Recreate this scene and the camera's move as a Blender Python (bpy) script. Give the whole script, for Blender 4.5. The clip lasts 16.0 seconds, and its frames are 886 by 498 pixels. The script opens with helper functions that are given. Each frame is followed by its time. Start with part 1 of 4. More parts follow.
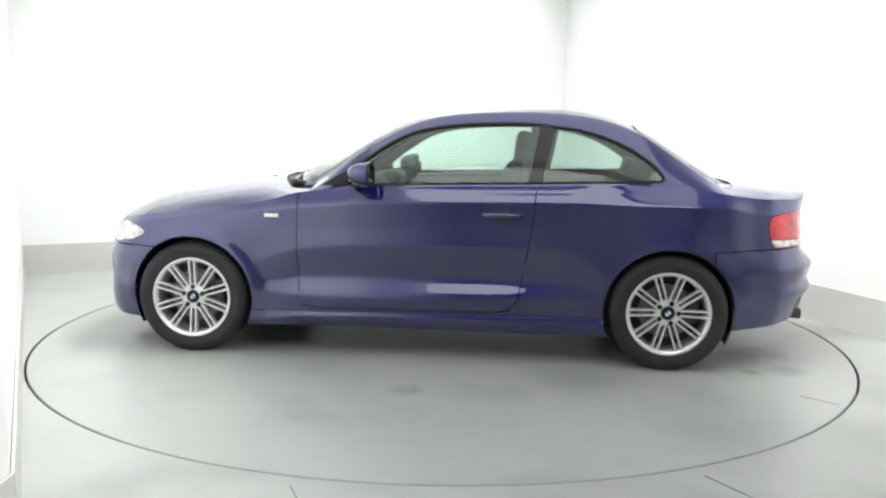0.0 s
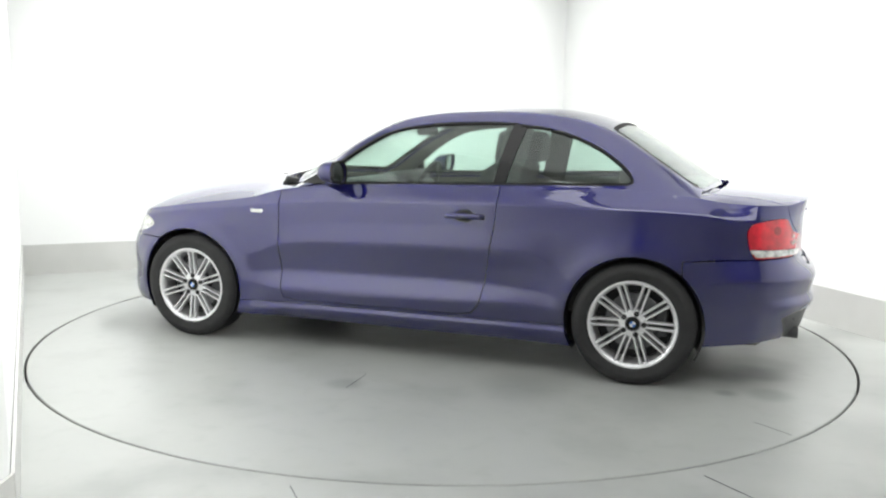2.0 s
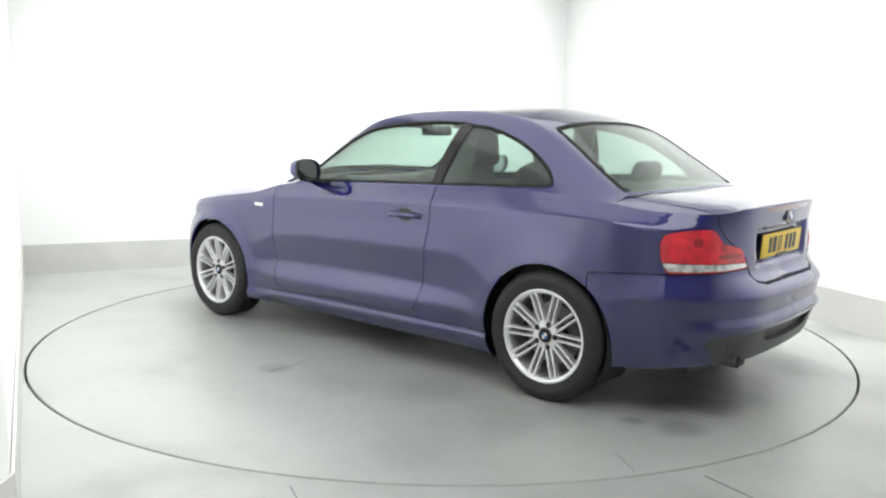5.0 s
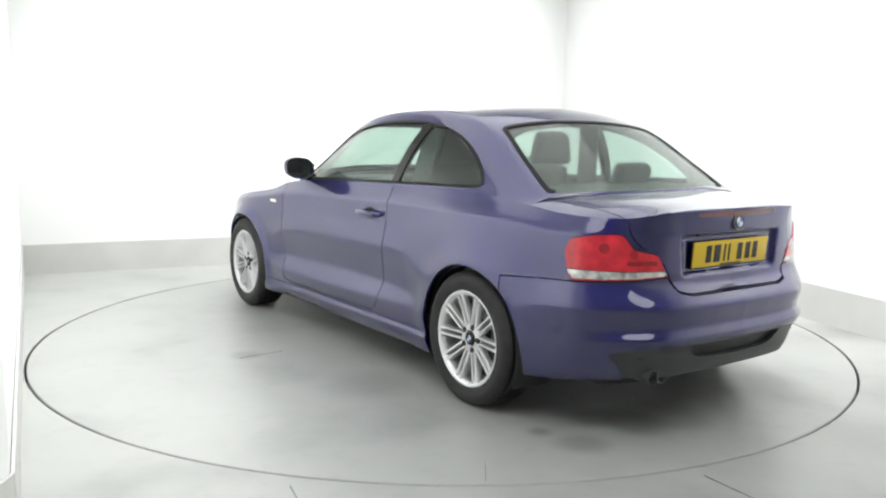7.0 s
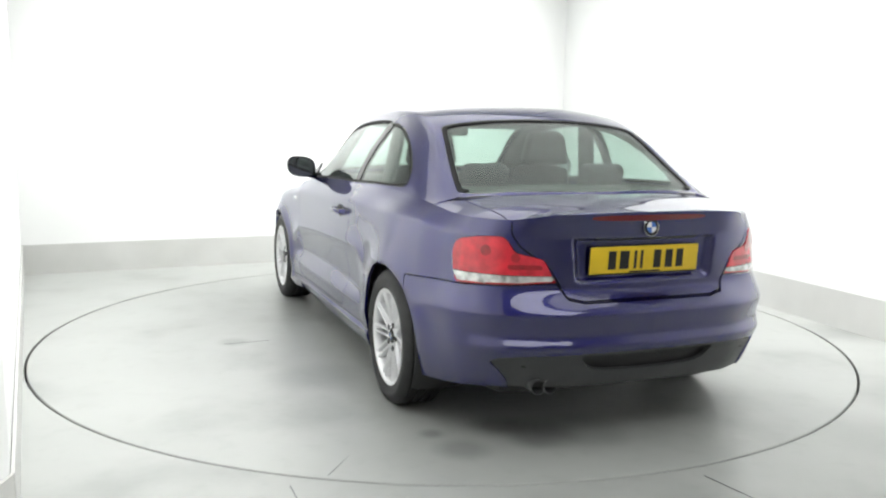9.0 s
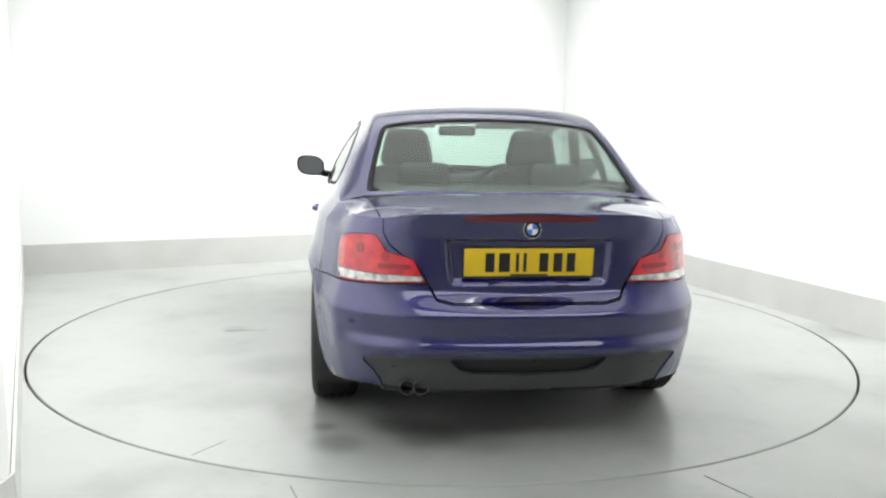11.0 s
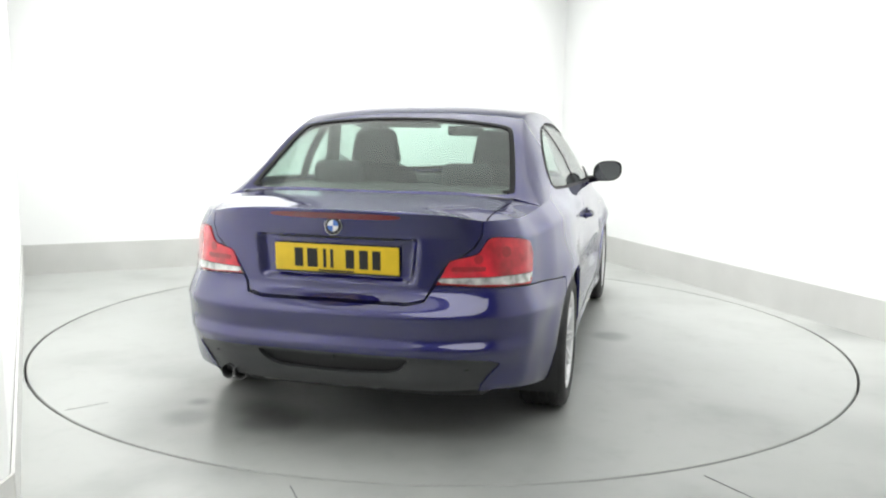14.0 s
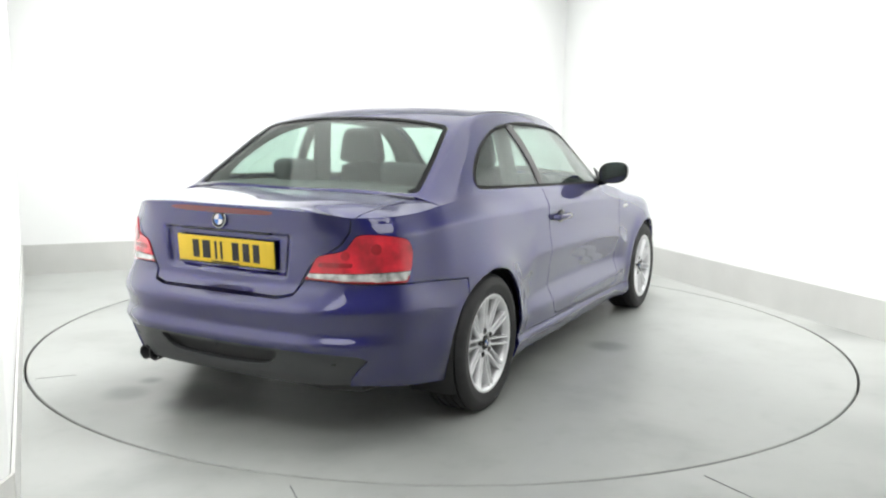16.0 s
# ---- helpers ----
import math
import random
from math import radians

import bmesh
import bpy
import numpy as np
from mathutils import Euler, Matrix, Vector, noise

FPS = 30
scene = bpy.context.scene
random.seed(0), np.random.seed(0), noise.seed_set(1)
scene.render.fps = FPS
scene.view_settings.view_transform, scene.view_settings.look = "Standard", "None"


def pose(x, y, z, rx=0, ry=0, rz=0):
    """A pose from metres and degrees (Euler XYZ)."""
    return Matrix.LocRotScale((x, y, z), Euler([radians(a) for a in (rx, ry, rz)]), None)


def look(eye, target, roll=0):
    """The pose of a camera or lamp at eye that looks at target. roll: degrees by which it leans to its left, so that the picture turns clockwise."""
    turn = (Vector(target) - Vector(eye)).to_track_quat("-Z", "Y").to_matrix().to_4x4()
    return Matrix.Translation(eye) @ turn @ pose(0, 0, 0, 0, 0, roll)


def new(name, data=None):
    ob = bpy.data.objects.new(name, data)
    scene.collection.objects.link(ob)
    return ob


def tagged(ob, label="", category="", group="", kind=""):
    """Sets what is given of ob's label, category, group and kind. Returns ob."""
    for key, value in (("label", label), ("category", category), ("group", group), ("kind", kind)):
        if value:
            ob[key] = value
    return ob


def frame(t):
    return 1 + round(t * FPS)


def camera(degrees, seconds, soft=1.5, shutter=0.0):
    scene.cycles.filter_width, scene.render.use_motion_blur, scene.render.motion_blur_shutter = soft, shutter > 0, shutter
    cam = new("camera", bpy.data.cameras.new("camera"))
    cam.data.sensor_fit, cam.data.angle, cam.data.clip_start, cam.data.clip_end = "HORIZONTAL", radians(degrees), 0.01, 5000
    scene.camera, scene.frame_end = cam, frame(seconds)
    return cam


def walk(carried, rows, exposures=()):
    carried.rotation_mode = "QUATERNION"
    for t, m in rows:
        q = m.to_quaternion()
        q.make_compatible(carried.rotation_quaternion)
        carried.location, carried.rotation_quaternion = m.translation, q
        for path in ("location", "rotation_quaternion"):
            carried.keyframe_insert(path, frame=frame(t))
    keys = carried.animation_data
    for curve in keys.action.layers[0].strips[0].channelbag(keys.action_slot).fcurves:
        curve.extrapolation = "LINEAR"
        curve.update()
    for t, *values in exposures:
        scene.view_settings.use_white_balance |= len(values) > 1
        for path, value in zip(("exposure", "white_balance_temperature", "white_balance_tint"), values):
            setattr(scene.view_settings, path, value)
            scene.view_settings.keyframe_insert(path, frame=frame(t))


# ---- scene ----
# camera: stands still on its tripod
cam = camera(55.79, 16.0, soft=2.2)
EYE = Vector((0.0, -5.327, 1.279))
YAW, PITCH, ROLL = -0.045, -8.091, 0.917
AIM = EYE + Vector((math.sin(radians(YAW)) * math.cos(radians(PITCH)), math.cos(radians(YAW)) * math.cos(radians(PITCH)), math.sin(radians(PITCH))))
walk(cam, [(0.0, look(EYE, AIM, ROLL)), (16.0, look(EYE, AIM, ROLL))], exposures=[(0.0, 0.2), (16.0, 0.2)])

# ---------------------------------------------------------------- world and lights
world = bpy.data.worlds.new("studio_world")
scene.world = world
world.use_nodes = True
world.node_tree.nodes["Background"].inputs[0].default_value = (0.9, 0.95, 1.0, 1)
world.node_tree.nodes["Background"].inputs[1].default_value = 0.05


def unseen_lamp(name, eye, target, sx, sy, watts, spread=180, colour=(1.0, 0.997, 0.985)):
    """A large area lamp out of view under the ceiling; spread: the opening angle of its beam."""
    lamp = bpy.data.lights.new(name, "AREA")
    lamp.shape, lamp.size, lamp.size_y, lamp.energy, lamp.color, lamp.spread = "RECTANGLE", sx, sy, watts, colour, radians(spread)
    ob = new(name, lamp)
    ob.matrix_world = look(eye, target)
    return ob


unseen_lamp("overhead_softbox", (0.1, -0.2, 3.9), (0.1, -0.199, 0.0), 5.0, 6.0, 74)
# added fill lamp, out of view above the camera
unseen_lamp("south_fill_lamp", (0.9, -4.6, 3.7), (0.9, -3.8, 0.0), 4.6, 2.0, 55)
# added lamps out of view that brighten the white walls, aimed at their foot
unseen_lamp("north_west_wall_fill", (-0.45, 1.45, 3.6), (-1.35, 3.3, 0.6), 4.0, 0.4, 54, 75)
unseen_lamp("north_east_wall_fill", (1.05, -0.25, 3.6), (2.85, 0.4, 0.6), 5.0, 0.4, 58, 75)
unseen_lamp("west_wall_fill", (-0.45, -0.4, 3.4), (-2.3, -1.3, 0.75), 4.8, 0.4, 45, 64)


# ---------------------------------------------------------------- materials
def material(name, colour, rough=0.5, metal=0.0, vary=0.06, scale=8.0, fine=0.0, fine_scale=120.0, coat=0.0, coat_rough=0.03, spec=0.5):
    """Principled material with two scales of colour variation and optional fine relief."""
    m = bpy.data.materials.new(name)
    m.use_nodes = True
    nt = m.node_tree
    b = nt.nodes["Principled BSDF"]
    b.inputs["Roughness"].default_value = rough
    b.inputs["Metallic"].default_value = metal
    b.inputs["Coat Weight"].default_value = coat
    b.inputs["Coat Roughness"].default_value = coat_rough
    b.inputs["Specular IOR Level"].default_value = spec
    tc = nt.nodes.new("ShaderNodeTexCoord")
    big = nt.nodes.new("ShaderNodeTexNoise")
    big.inputs["Scale"].default_value, big.inputs["Detail"].default_value = scale, 4
    nt.links.new(tc.outputs["Object"], big.inputs["Vector"])
    ramp = nt.nodes.new("ShaderNodeMapRange")
    ramp.inputs["From Min"].default_value, ramp.inputs["From Max"].default_value = 0.3, 0.7
    ramp.inputs["To Min"].default_value, ramp.inputs["To Max"].default_value = 1 - vary, 1 + vary
    nt.links.new(big.outputs["Fac"], ramp.inputs["Value"])
    mul = nt.nodes.new("ShaderNodeVectorMath")
    mul.operation = "SCALE"
    mul.inputs[0].default_value = colour
    nt.links.new(ramp.outputs["Result"], mul.inputs["Scale"])
    nt.links.new(mul.outputs["Vector"], b.inputs["Base Color"])
    if fine:
        grain = nt.nodes.new("ShaderNodeTexNoise")
        grain.inputs["Scale"].default_value, grain.inputs["Detail"].default_value = fine_scale, 3
        nt.links.new(tc.outputs["Object"], grain.inputs["Vector"])
        bump = nt.nodes.new("ShaderNodeBump")
        bump.inputs["Strength"].default_value, bump.inputs["Distance"].default_value = fine, 0.002
        nt.links.new(grain.outputs["Fac"], bump.inputs["Height"])
        nt.links.new(bump.outputs["Normal"], b.inputs["Normal"])
    return m


def floor_material(name, colour, seed, marks=()):
    """Worn grey floor paint: clouded, scuffed, with dull patches and tyre marks."""
    m = material(name, colour, 0.4, vary=0.05, scale=1.3)
    nt = m.node_tree
    b = nt.nodes["Principled BSDF"]
    tc = next(n for n in nt.nodes if n.bl_idname == "ShaderNodeTexCoord")
    shift = nt.nodes.new("ShaderNodeMapping")
    shift.inputs["Location"].default_value = (seed, seed * 0.7, 0)
    nt.links.new(tc.outputs["Object"], shift.inputs["Vector"])
    stain = nt.nodes.new("ShaderNodeTexNoise")
    stain.inputs["Scale"].default_value, stain.inputs["Detail"].default_value, stain.inputs["Roughness"].default_value = 1.5, 5, 0.5
    nt.links.new(shift.outputs["Vector"], stain.inputs["Vector"])
    cut = nt.nodes.new("ShaderNodeMapRange")
    cut.inputs["From Min"].default_value, cut.inputs["From Max"].default_value = 0.48, 0.76
    cut.inputs["To Min"].default_value, cut.inputs["To Max"].default_value = 1.0, 0.80
    cut.interpolation_type = "SMOOTHSTEP"
    nt.links.new(stain.outputs["Fac"], cut.inputs["Value"])
    speck = nt.nodes.new("ShaderNodeTexNoise")
    speck.inputs["Scale"].default_value, speck.inputs["Detail"].default_value = 9, 3
    nt.links.new(shift.outputs["Vector"], speck.inputs["Vector"])
    cut2 = nt.nodes.new("ShaderNodeMapRange")
    cut2.interpolation_type = "SMOOTHSTEP"
    cut2.inputs["From Min"].default_value, cut2.inputs["From Max"].default_value = 0.5, 0.8
    cut2.inputs["To Min"].default_value, cut2.inputs["To Max"].default_value = 1.0, 0.93
    nt.links.new(speck.outputs["Fac"], cut2.inputs["Value"])
    both = nt.nodes.new("ShaderNodeMath")
    both.operation = "MULTIPLY"
    nt.links.new(cut.outputs["Result"], both.inputs[0])
    nt.links.new(cut2.outputs["Result"], both.inputs[1])
    # oily smears and wider darker patches with ragged outlines: place, size, strength
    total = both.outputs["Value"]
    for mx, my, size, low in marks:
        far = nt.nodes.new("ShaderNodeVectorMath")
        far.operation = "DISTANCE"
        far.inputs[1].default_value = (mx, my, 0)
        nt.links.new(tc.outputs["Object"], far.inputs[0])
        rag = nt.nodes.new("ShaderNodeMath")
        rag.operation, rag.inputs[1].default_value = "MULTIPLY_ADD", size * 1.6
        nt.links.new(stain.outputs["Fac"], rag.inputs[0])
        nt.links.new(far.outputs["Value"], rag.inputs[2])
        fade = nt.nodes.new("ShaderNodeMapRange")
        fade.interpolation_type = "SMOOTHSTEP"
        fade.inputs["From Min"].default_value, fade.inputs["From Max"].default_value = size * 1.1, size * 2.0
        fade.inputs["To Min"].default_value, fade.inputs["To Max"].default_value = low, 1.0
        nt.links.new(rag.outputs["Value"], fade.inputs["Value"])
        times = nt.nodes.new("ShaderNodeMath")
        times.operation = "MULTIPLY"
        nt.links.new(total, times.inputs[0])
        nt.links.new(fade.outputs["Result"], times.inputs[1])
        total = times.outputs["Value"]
    old = b.inputs["Base Color"].links[0].from_socket
    mul = nt.nodes.new("ShaderNodeVectorMath")
    mul.operation = "SCALE"
    nt.links.new(old, mul.inputs[0])
    nt.links.new(total, mul.inputs["Scale"])
    nt.links.new(mul.outputs["Vector"], b.inputs["Base Color"])
    gloss = nt.nodes.new("ShaderNodeMapRange")
    gloss.inputs["From Min"].default_value, gloss.inputs["From Max"].default_value = 0.3, 0.7
    gloss.inputs["To Min"].default_value, gloss.inputs["To Max"].default_value = 0.30, 0.36
    nt.links.new(stain.outputs["Fac"], gloss.inputs["Value"])
    nt.links.new(gloss.outputs["Result"], b.inputs["Roughness"])
    return m


def glass_material(name, tint, base=0.032):
    """Thin automotive glass: tinted see-through with a Fresnel gloss."""
    m = bpy.data.materials.new(name)
    m.use_nodes = True
    nt = m.node_tree
    nt.nodes.remove(nt.nodes["Principled BSDF"])
    out = nt.nodes["Material Output"]
    see, gloss, mix, facing, power, scaled = (nt.nodes.new(k) for k in ("ShaderNodeBsdfTransparent", "ShaderNodeBsdfGlossy", "ShaderNodeMixShader", "ShaderNodeLayerWeight", "ShaderNodeMath", "ShaderNodeMapRange"))
    see.inputs["Color"].default_value = (*tint, 1)
    gloss.inputs["Roughness"].default_value = 0.02
    facing.inputs["Blend"].default_value = 0.5
    power.operation, power.inputs[1].default_value = "POWER", 4.5
    scaled.inputs["To Min"].default_value, scaled.inputs["To Max"].default_value = base, 0.8
    nt.links.new(facing.outputs["Facing"], power.inputs[0])
    nt.links.new(power.outputs[0], scaled.inputs["Value"])
    nt.links.new(scaled.outputs["Result"], mix.inputs[0])
    nt.links.new(see.outputs[0], mix.inputs[1])
    nt.links.new(gloss.outputs[0], mix.inputs[2])
    nt.links.new(mix.outputs[0], out.inputs["Surface"])
    return m


PAINT = material("blue_metallic_paint", (0.0085, 0.0085, 0.118), 0.45, 1.0, vary=0.03, scale=300, coat=1.0, coat_rough=0.02)
PAINT.node_tree.nodes["Principled BSDF"].inputs["Coat IOR"].default_value = 1.92
GLASS = glass_material("tinted_glass", (0.82, 0.90, 0.865), 0.06)
BLACK = material("black_plastic_and_shade", (0.012, 0.012, 0.013), 0.45, fine=0.2, fine_scale=400)
DARK = material("dark_grey_plastic", (0.055, 0.057, 0.06), 0.42, fine=0.25, fine_scale=500)
GLOSS_BLACK = material("gloss_black_trim", (0.008, 0.008, 0.009), 0.12)
SEAL = material("matt_black_seal", (0.012, 0.013, 0.013), 0.6, vary=0.1, spec=0.2)
RUBBER = material("tyre_rubber", (0.016, 0.016, 0.017), 0.62, vary=0.2, scale=20, fine=0.2, fine_scale=300)
ALLOY = material("silver_alloy", (0.80, 0.80, 0.815), 0.3, 0.7, vary=0.04, scale=40)
DISC = material("brake_steel", (0.22, 0.22, 0.23), 0.4, 0.9, vary=0.12, scale=30)
CHROME = material("chrome", (0.75, 0.76, 0.78), 0.12, 1.0, vary=0.02)
RED_LENS = material("red_lens", (0.62, 0.014, 0.032), 0.16, vary=0.42, scale=13, coat=1.0, coat_rough=0.02)
DARK_RED = material("dark_red_lens", (0.33, 0.007, 0.016), 0.2, vary=0.3, scale=20, coat=1.0)
DEEP_RED = material("deep_red_lens", (0.13, 0.004, 0.010), 0.2, coat=1.0)
CLEAR_LENS = material("clear_ribbed_lens", (0.62, 0.62, 0.6), 0.2, 0.4, vary=0.6, scale=24, coat=1.0)
YELLOW = material("yellow_reflective_plate", (0.80, 0.55, 0.02), 0.4, vary=0.03, scale=30)
SEAT = material("dark_grey_cloth", (0.05, 0.052, 0.055), 0.9, vary=0.15, scale=60, fine=0.15, fine_scale=200)
TRIM = material("grey_cabin_trim", (0.10, 0.104, 0.102), 0.8, vary=0.08, scale=30, fine=0.2)
LINER = material("pale_grey_headliner", (0.12, 0.123, 0.12), 0.9, vary=0.05, scale=40, fine=0.2)
MIRROR = material("mirror_glass", (0.42, 0.44, 0.46), 0.03, 1.0, vary=0.0)
UNSEEN_GREY = material("unseen_wall_grey", (0.50, 0.50, 0.50), 0.7, vary=0.03, scale=0.9, fine=0.08, fine_scale=90)
WHITE_PAINT = material("white_wall_paint", (0.81, 0.82, 0.81), 0.7, vary=0.012, scale=0.9, fine=0.08, fine_scale=90)
PIT = material("grey_pit", (0.16, 0.16, 0.155), 0.8)
SKIRT = material("grey_painted_skirting", (0.53, 0.535, 0.515), 0.5, vary=0.05, scale=3, fine=0.1)
FLOOR = floor_material("grey_floor_paint", (0.385, 0.40, 0.383), 3.0, [(2.75, 0.1, 0.35, 0.74), (2.35, -1.3, 0.3, 0.80), (1.9, -1.9, 0.3, 0.86)])
# the last, widest turntable mark darkens the deck under the middle of the car
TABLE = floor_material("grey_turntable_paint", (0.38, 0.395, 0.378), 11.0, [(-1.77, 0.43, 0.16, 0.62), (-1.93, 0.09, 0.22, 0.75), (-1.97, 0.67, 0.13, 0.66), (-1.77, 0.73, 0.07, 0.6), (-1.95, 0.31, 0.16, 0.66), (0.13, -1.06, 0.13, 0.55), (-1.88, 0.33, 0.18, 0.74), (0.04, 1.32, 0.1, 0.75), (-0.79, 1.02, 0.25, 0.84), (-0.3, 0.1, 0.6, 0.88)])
BADGE_BLUE = material("badge_blue", (0.05, 0.16, 0.5), 0.25, coat=1.0)
BADGE_WHITE = material("badge_white", (0.75, 0.76, 0.78), 0.25, coat=1.0)


# ---------------------------------------------------------------- mesh tools
def pchip(xs, ys, q):
    """Monotone cubic through (xs, ys), evaluated at q."""
    xs, ys, q = np.asarray(xs, float), np.asarray(ys, float), np.asarray(q, float)
    h, d = np.diff(xs), np.diff(ys) / np.diff(xs)
    m = np.zeros(len(xs))
    w1, w2 = 2 * h[1:] + h[:-1], h[1:] + 2 * h[:-1]
    ok = d[:-1] * d[1:] > 0
    with np.errstate(divide="ignore", invalid="ignore"):
        m[1:-1] = np.where(ok, (w1 + w2) / (w1 / d[:-1] + w2 / d[1:]), 0)
    m[0], m[-1] = d[0], d[-1]
    k = np.clip(np.searchsorted(xs, q) - 1, 0, len(h) - 1)
    t = (q - xs[k]) / h[k]
    return ys[k] * (1 + 2 * t) * (1 - t) ** 2 + h[k] * m[k] * t * (1 - t) ** 2 + ys[k + 1] * t * t * (3 - 2 * t) + h[k] * m[k + 1] * t * t * (t - 1)


def spline(pts, n, closed=False):
    """Catmull-Rom curve through pts, n points in all."""
    p = np.asarray(pts, float)
    p = np.vstack([p[-1], p, p[0], p[1]]) if closed else np.vstack([2 * p[0] - p[1], p, 2 * p[-1] - p[-2]])
    segs = len(p) - 3
    u = np.linspace(0, segs, n, endpoint=not closed)
    k = np.minimum(u.astype(int), segs - 1)
    t = (u - k)[:, None]
    a, b, c, d = p[k], p[k + 1], p[k + 2], p[k + 3]
    return 0.5 * (2 * b + (c - a) * t + (2 * a - 5 * b + 4 * c - d) * t ** 2 + (3 * b - a - 3 * c + d) * t ** 3)


def grid(pts, flip=False):
    """Quads over an array of points (rows, columns, 3)."""
    r, c = pts.shape[:2]
    i = np.arange(r * c).reshape(r, c)
    f = np.stack([i[:-1, :-1], i[:-1, 1:], i[1:, 1:], i[1:, :-1]], -1).reshape(-1, 4)
    return pts.reshape(-1, 3), [list(x) for x in (f[:, ::-1] if flip else f)]


def outside(poly, a, b):
    """Signed distance of the points (a, b) to a closed outline: negative inside."""
    poly = np.asarray(poly, float)
    best, inside = np.full(len(a), 1e9), np.zeros(len(a), bool)
    for (x0, y0), (x1, y1) in zip(poly, np.roll(poly, -1, 0)):
        ex, ey = x1 - x0, y1 - y0
        t = np.clip(((a - x0) * ex + (b - y0) * ey) / max(ex * ex + ey * ey, 1e-12), 0, 1)
        best = np.minimum(best, (a - x0 - t * ex) ** 2 + (b - y0 - t * ey) ** 2)
        if y0 != y1:
            inside ^= ((y0 > b) != (y1 > b)) & (a < (x1 - x0) * (b - y0) / (y1 - y0) + x0)
    return np.where(inside, -1, 1) * np.sqrt(best)


def keep(mesh, field):
    """The part of a mesh where field (one value per vertex) is positive, cut cleanly along its zero line."""
    v, faces = mesh
    v, field = np.asarray(v), np.asarray(field)
    out, cuts, extra = [], {}, []
    pos = field > 0
    for f in faces:
        s = [pos[i] for i in f]
        if all(s):
            out.append(f)
        elif any(s):
            poly = []
            for i, j in zip(f, f[1:] + f[:1]):
                if pos[i]:
                    poly.append(i)
                if pos[i] != pos[j]:
                    key = (i, j) if i < j else (j, i)
                    if key not in cuts:
                        a, b = key
                        t = field[a] / (field[a] - field[b])
                        cuts[key] = len(v) + len(extra)
                        extra.append(v[a] + (v[b] - v[a]) * t)
                    poly.append(cuts[key])
            if len(poly) > 2:
                out.append(poly)
    allv = np.vstack([v, extra]) if extra else v
    used = sorted({i for f in out for i in f})
    new_i = {o: n for n, o in enumerate(used)}
    return allv[used] if used else np.zeros((0, 3)), [[new_i[i] for i in f] for f in out]


def normals(mesh):
    v, faces = mesh
    n = np.zeros_like(v)
    for f in faces:
        a = np.cross(v[f[1]] - v[f[0]], v[f[-1]] - v[f[0]]) + (np.cross(v[f[2]] - v[f[1]], v[f[0]] - v[f[1]]) if len(f) > 3 else 0)
        n[f] += a
    return n / np.maximum(np.linalg.norm(n, axis=1), 1e-12)[:, None]


def flanged(mesh, depth):
    """Turns the open edges of a panel inwards by depth, so that it has thickness."""
    v, faces = mesh
    n = normals(mesh)
    count = {}
    for f in faces:
        for i, j in zip(f, f[1:] + f[:1]):
            count[(i, j)] = 1
    rim = [e for e in count if (e[1], e[0]) not in count]
    extra, made = [], {}
    for i in {i for e in rim for i in e}:
        made[i] = len(v) + len(extra)
        extra += [v[i], v[i] - n[i] * depth]
    if not extra:
        return mesh
    return np.vstack([v, extra]), faces + [[made[j], made[i], made[i] + 1, made[j] + 1] for i, j in rim]


def shifted(mesh, d):
    return mesh[0] + normals(mesh) * d, mesh[1]


def mirrored(mesh):
    return mesh[0] * (1, -1, 1), [f[::-1] for f in mesh[1]]


def joined(*meshes):
    vs, fs, k = [], [], 0
    for v, f in meshes:
        vs.append(v)
        fs += [[i + k for i in g] for g in f]
        k += len(v)
    return np.vstack(vs), fs


def moved(mesh, m):
    v = np.asarray(mesh[0])
    r = np.array(m.to_3x3())
    return v @ r.T + np.array(m.translation), mesh[1]


def rounded_box(sx, sy, sz, r=0.02, seg=3):
    """A box with rounded edges round the origin."""
    bm = bmesh.new()
    bmesh.ops.create_cube(bm, size=1)
    bmesh.ops.scale(bm, vec=(sx, sy, sz), verts=bm.verts)
    bmesh.ops.bevel(bm, geom=list(bm.edges), offset=min(r, 0.49 * min(sx, sy, sz)), segments=seg, profile=0.5, affect="EDGES")
    bm.verts.index_update()
    out = np.array([v.co[:] for v in bm.verts]), [[v.index for v in f.verts] for f in bm.faces]
    bm.free()
    return out


def lathe(profile, n=64, axis="y"):
    """Turns (radius, along) points round an axis."""
    a = np.linspace(0, 2 * math.pi, n, endpoint=False)
    p = np.asarray(profile, float)
    r, h = p[:, 0][:, None], np.repeat(p[:, 1][:, None], n, 1)
    c, s = r * np.cos(a), r * np.sin(a)
    pts = np.stack({"y": (c, h, s), "z": (c, s, h), "x": (h, c, s)}[axis], -1)
    k = len(p)
    i = np.arange(k * n).reshape(k, n)
    j = np.roll(i, -1, 1)
    return pts.reshape(-1, 3), [list(q) for q in np.stack([i[:-1], i[1:], j[1:], j[:-1]], -1).reshape(-1, 4)]


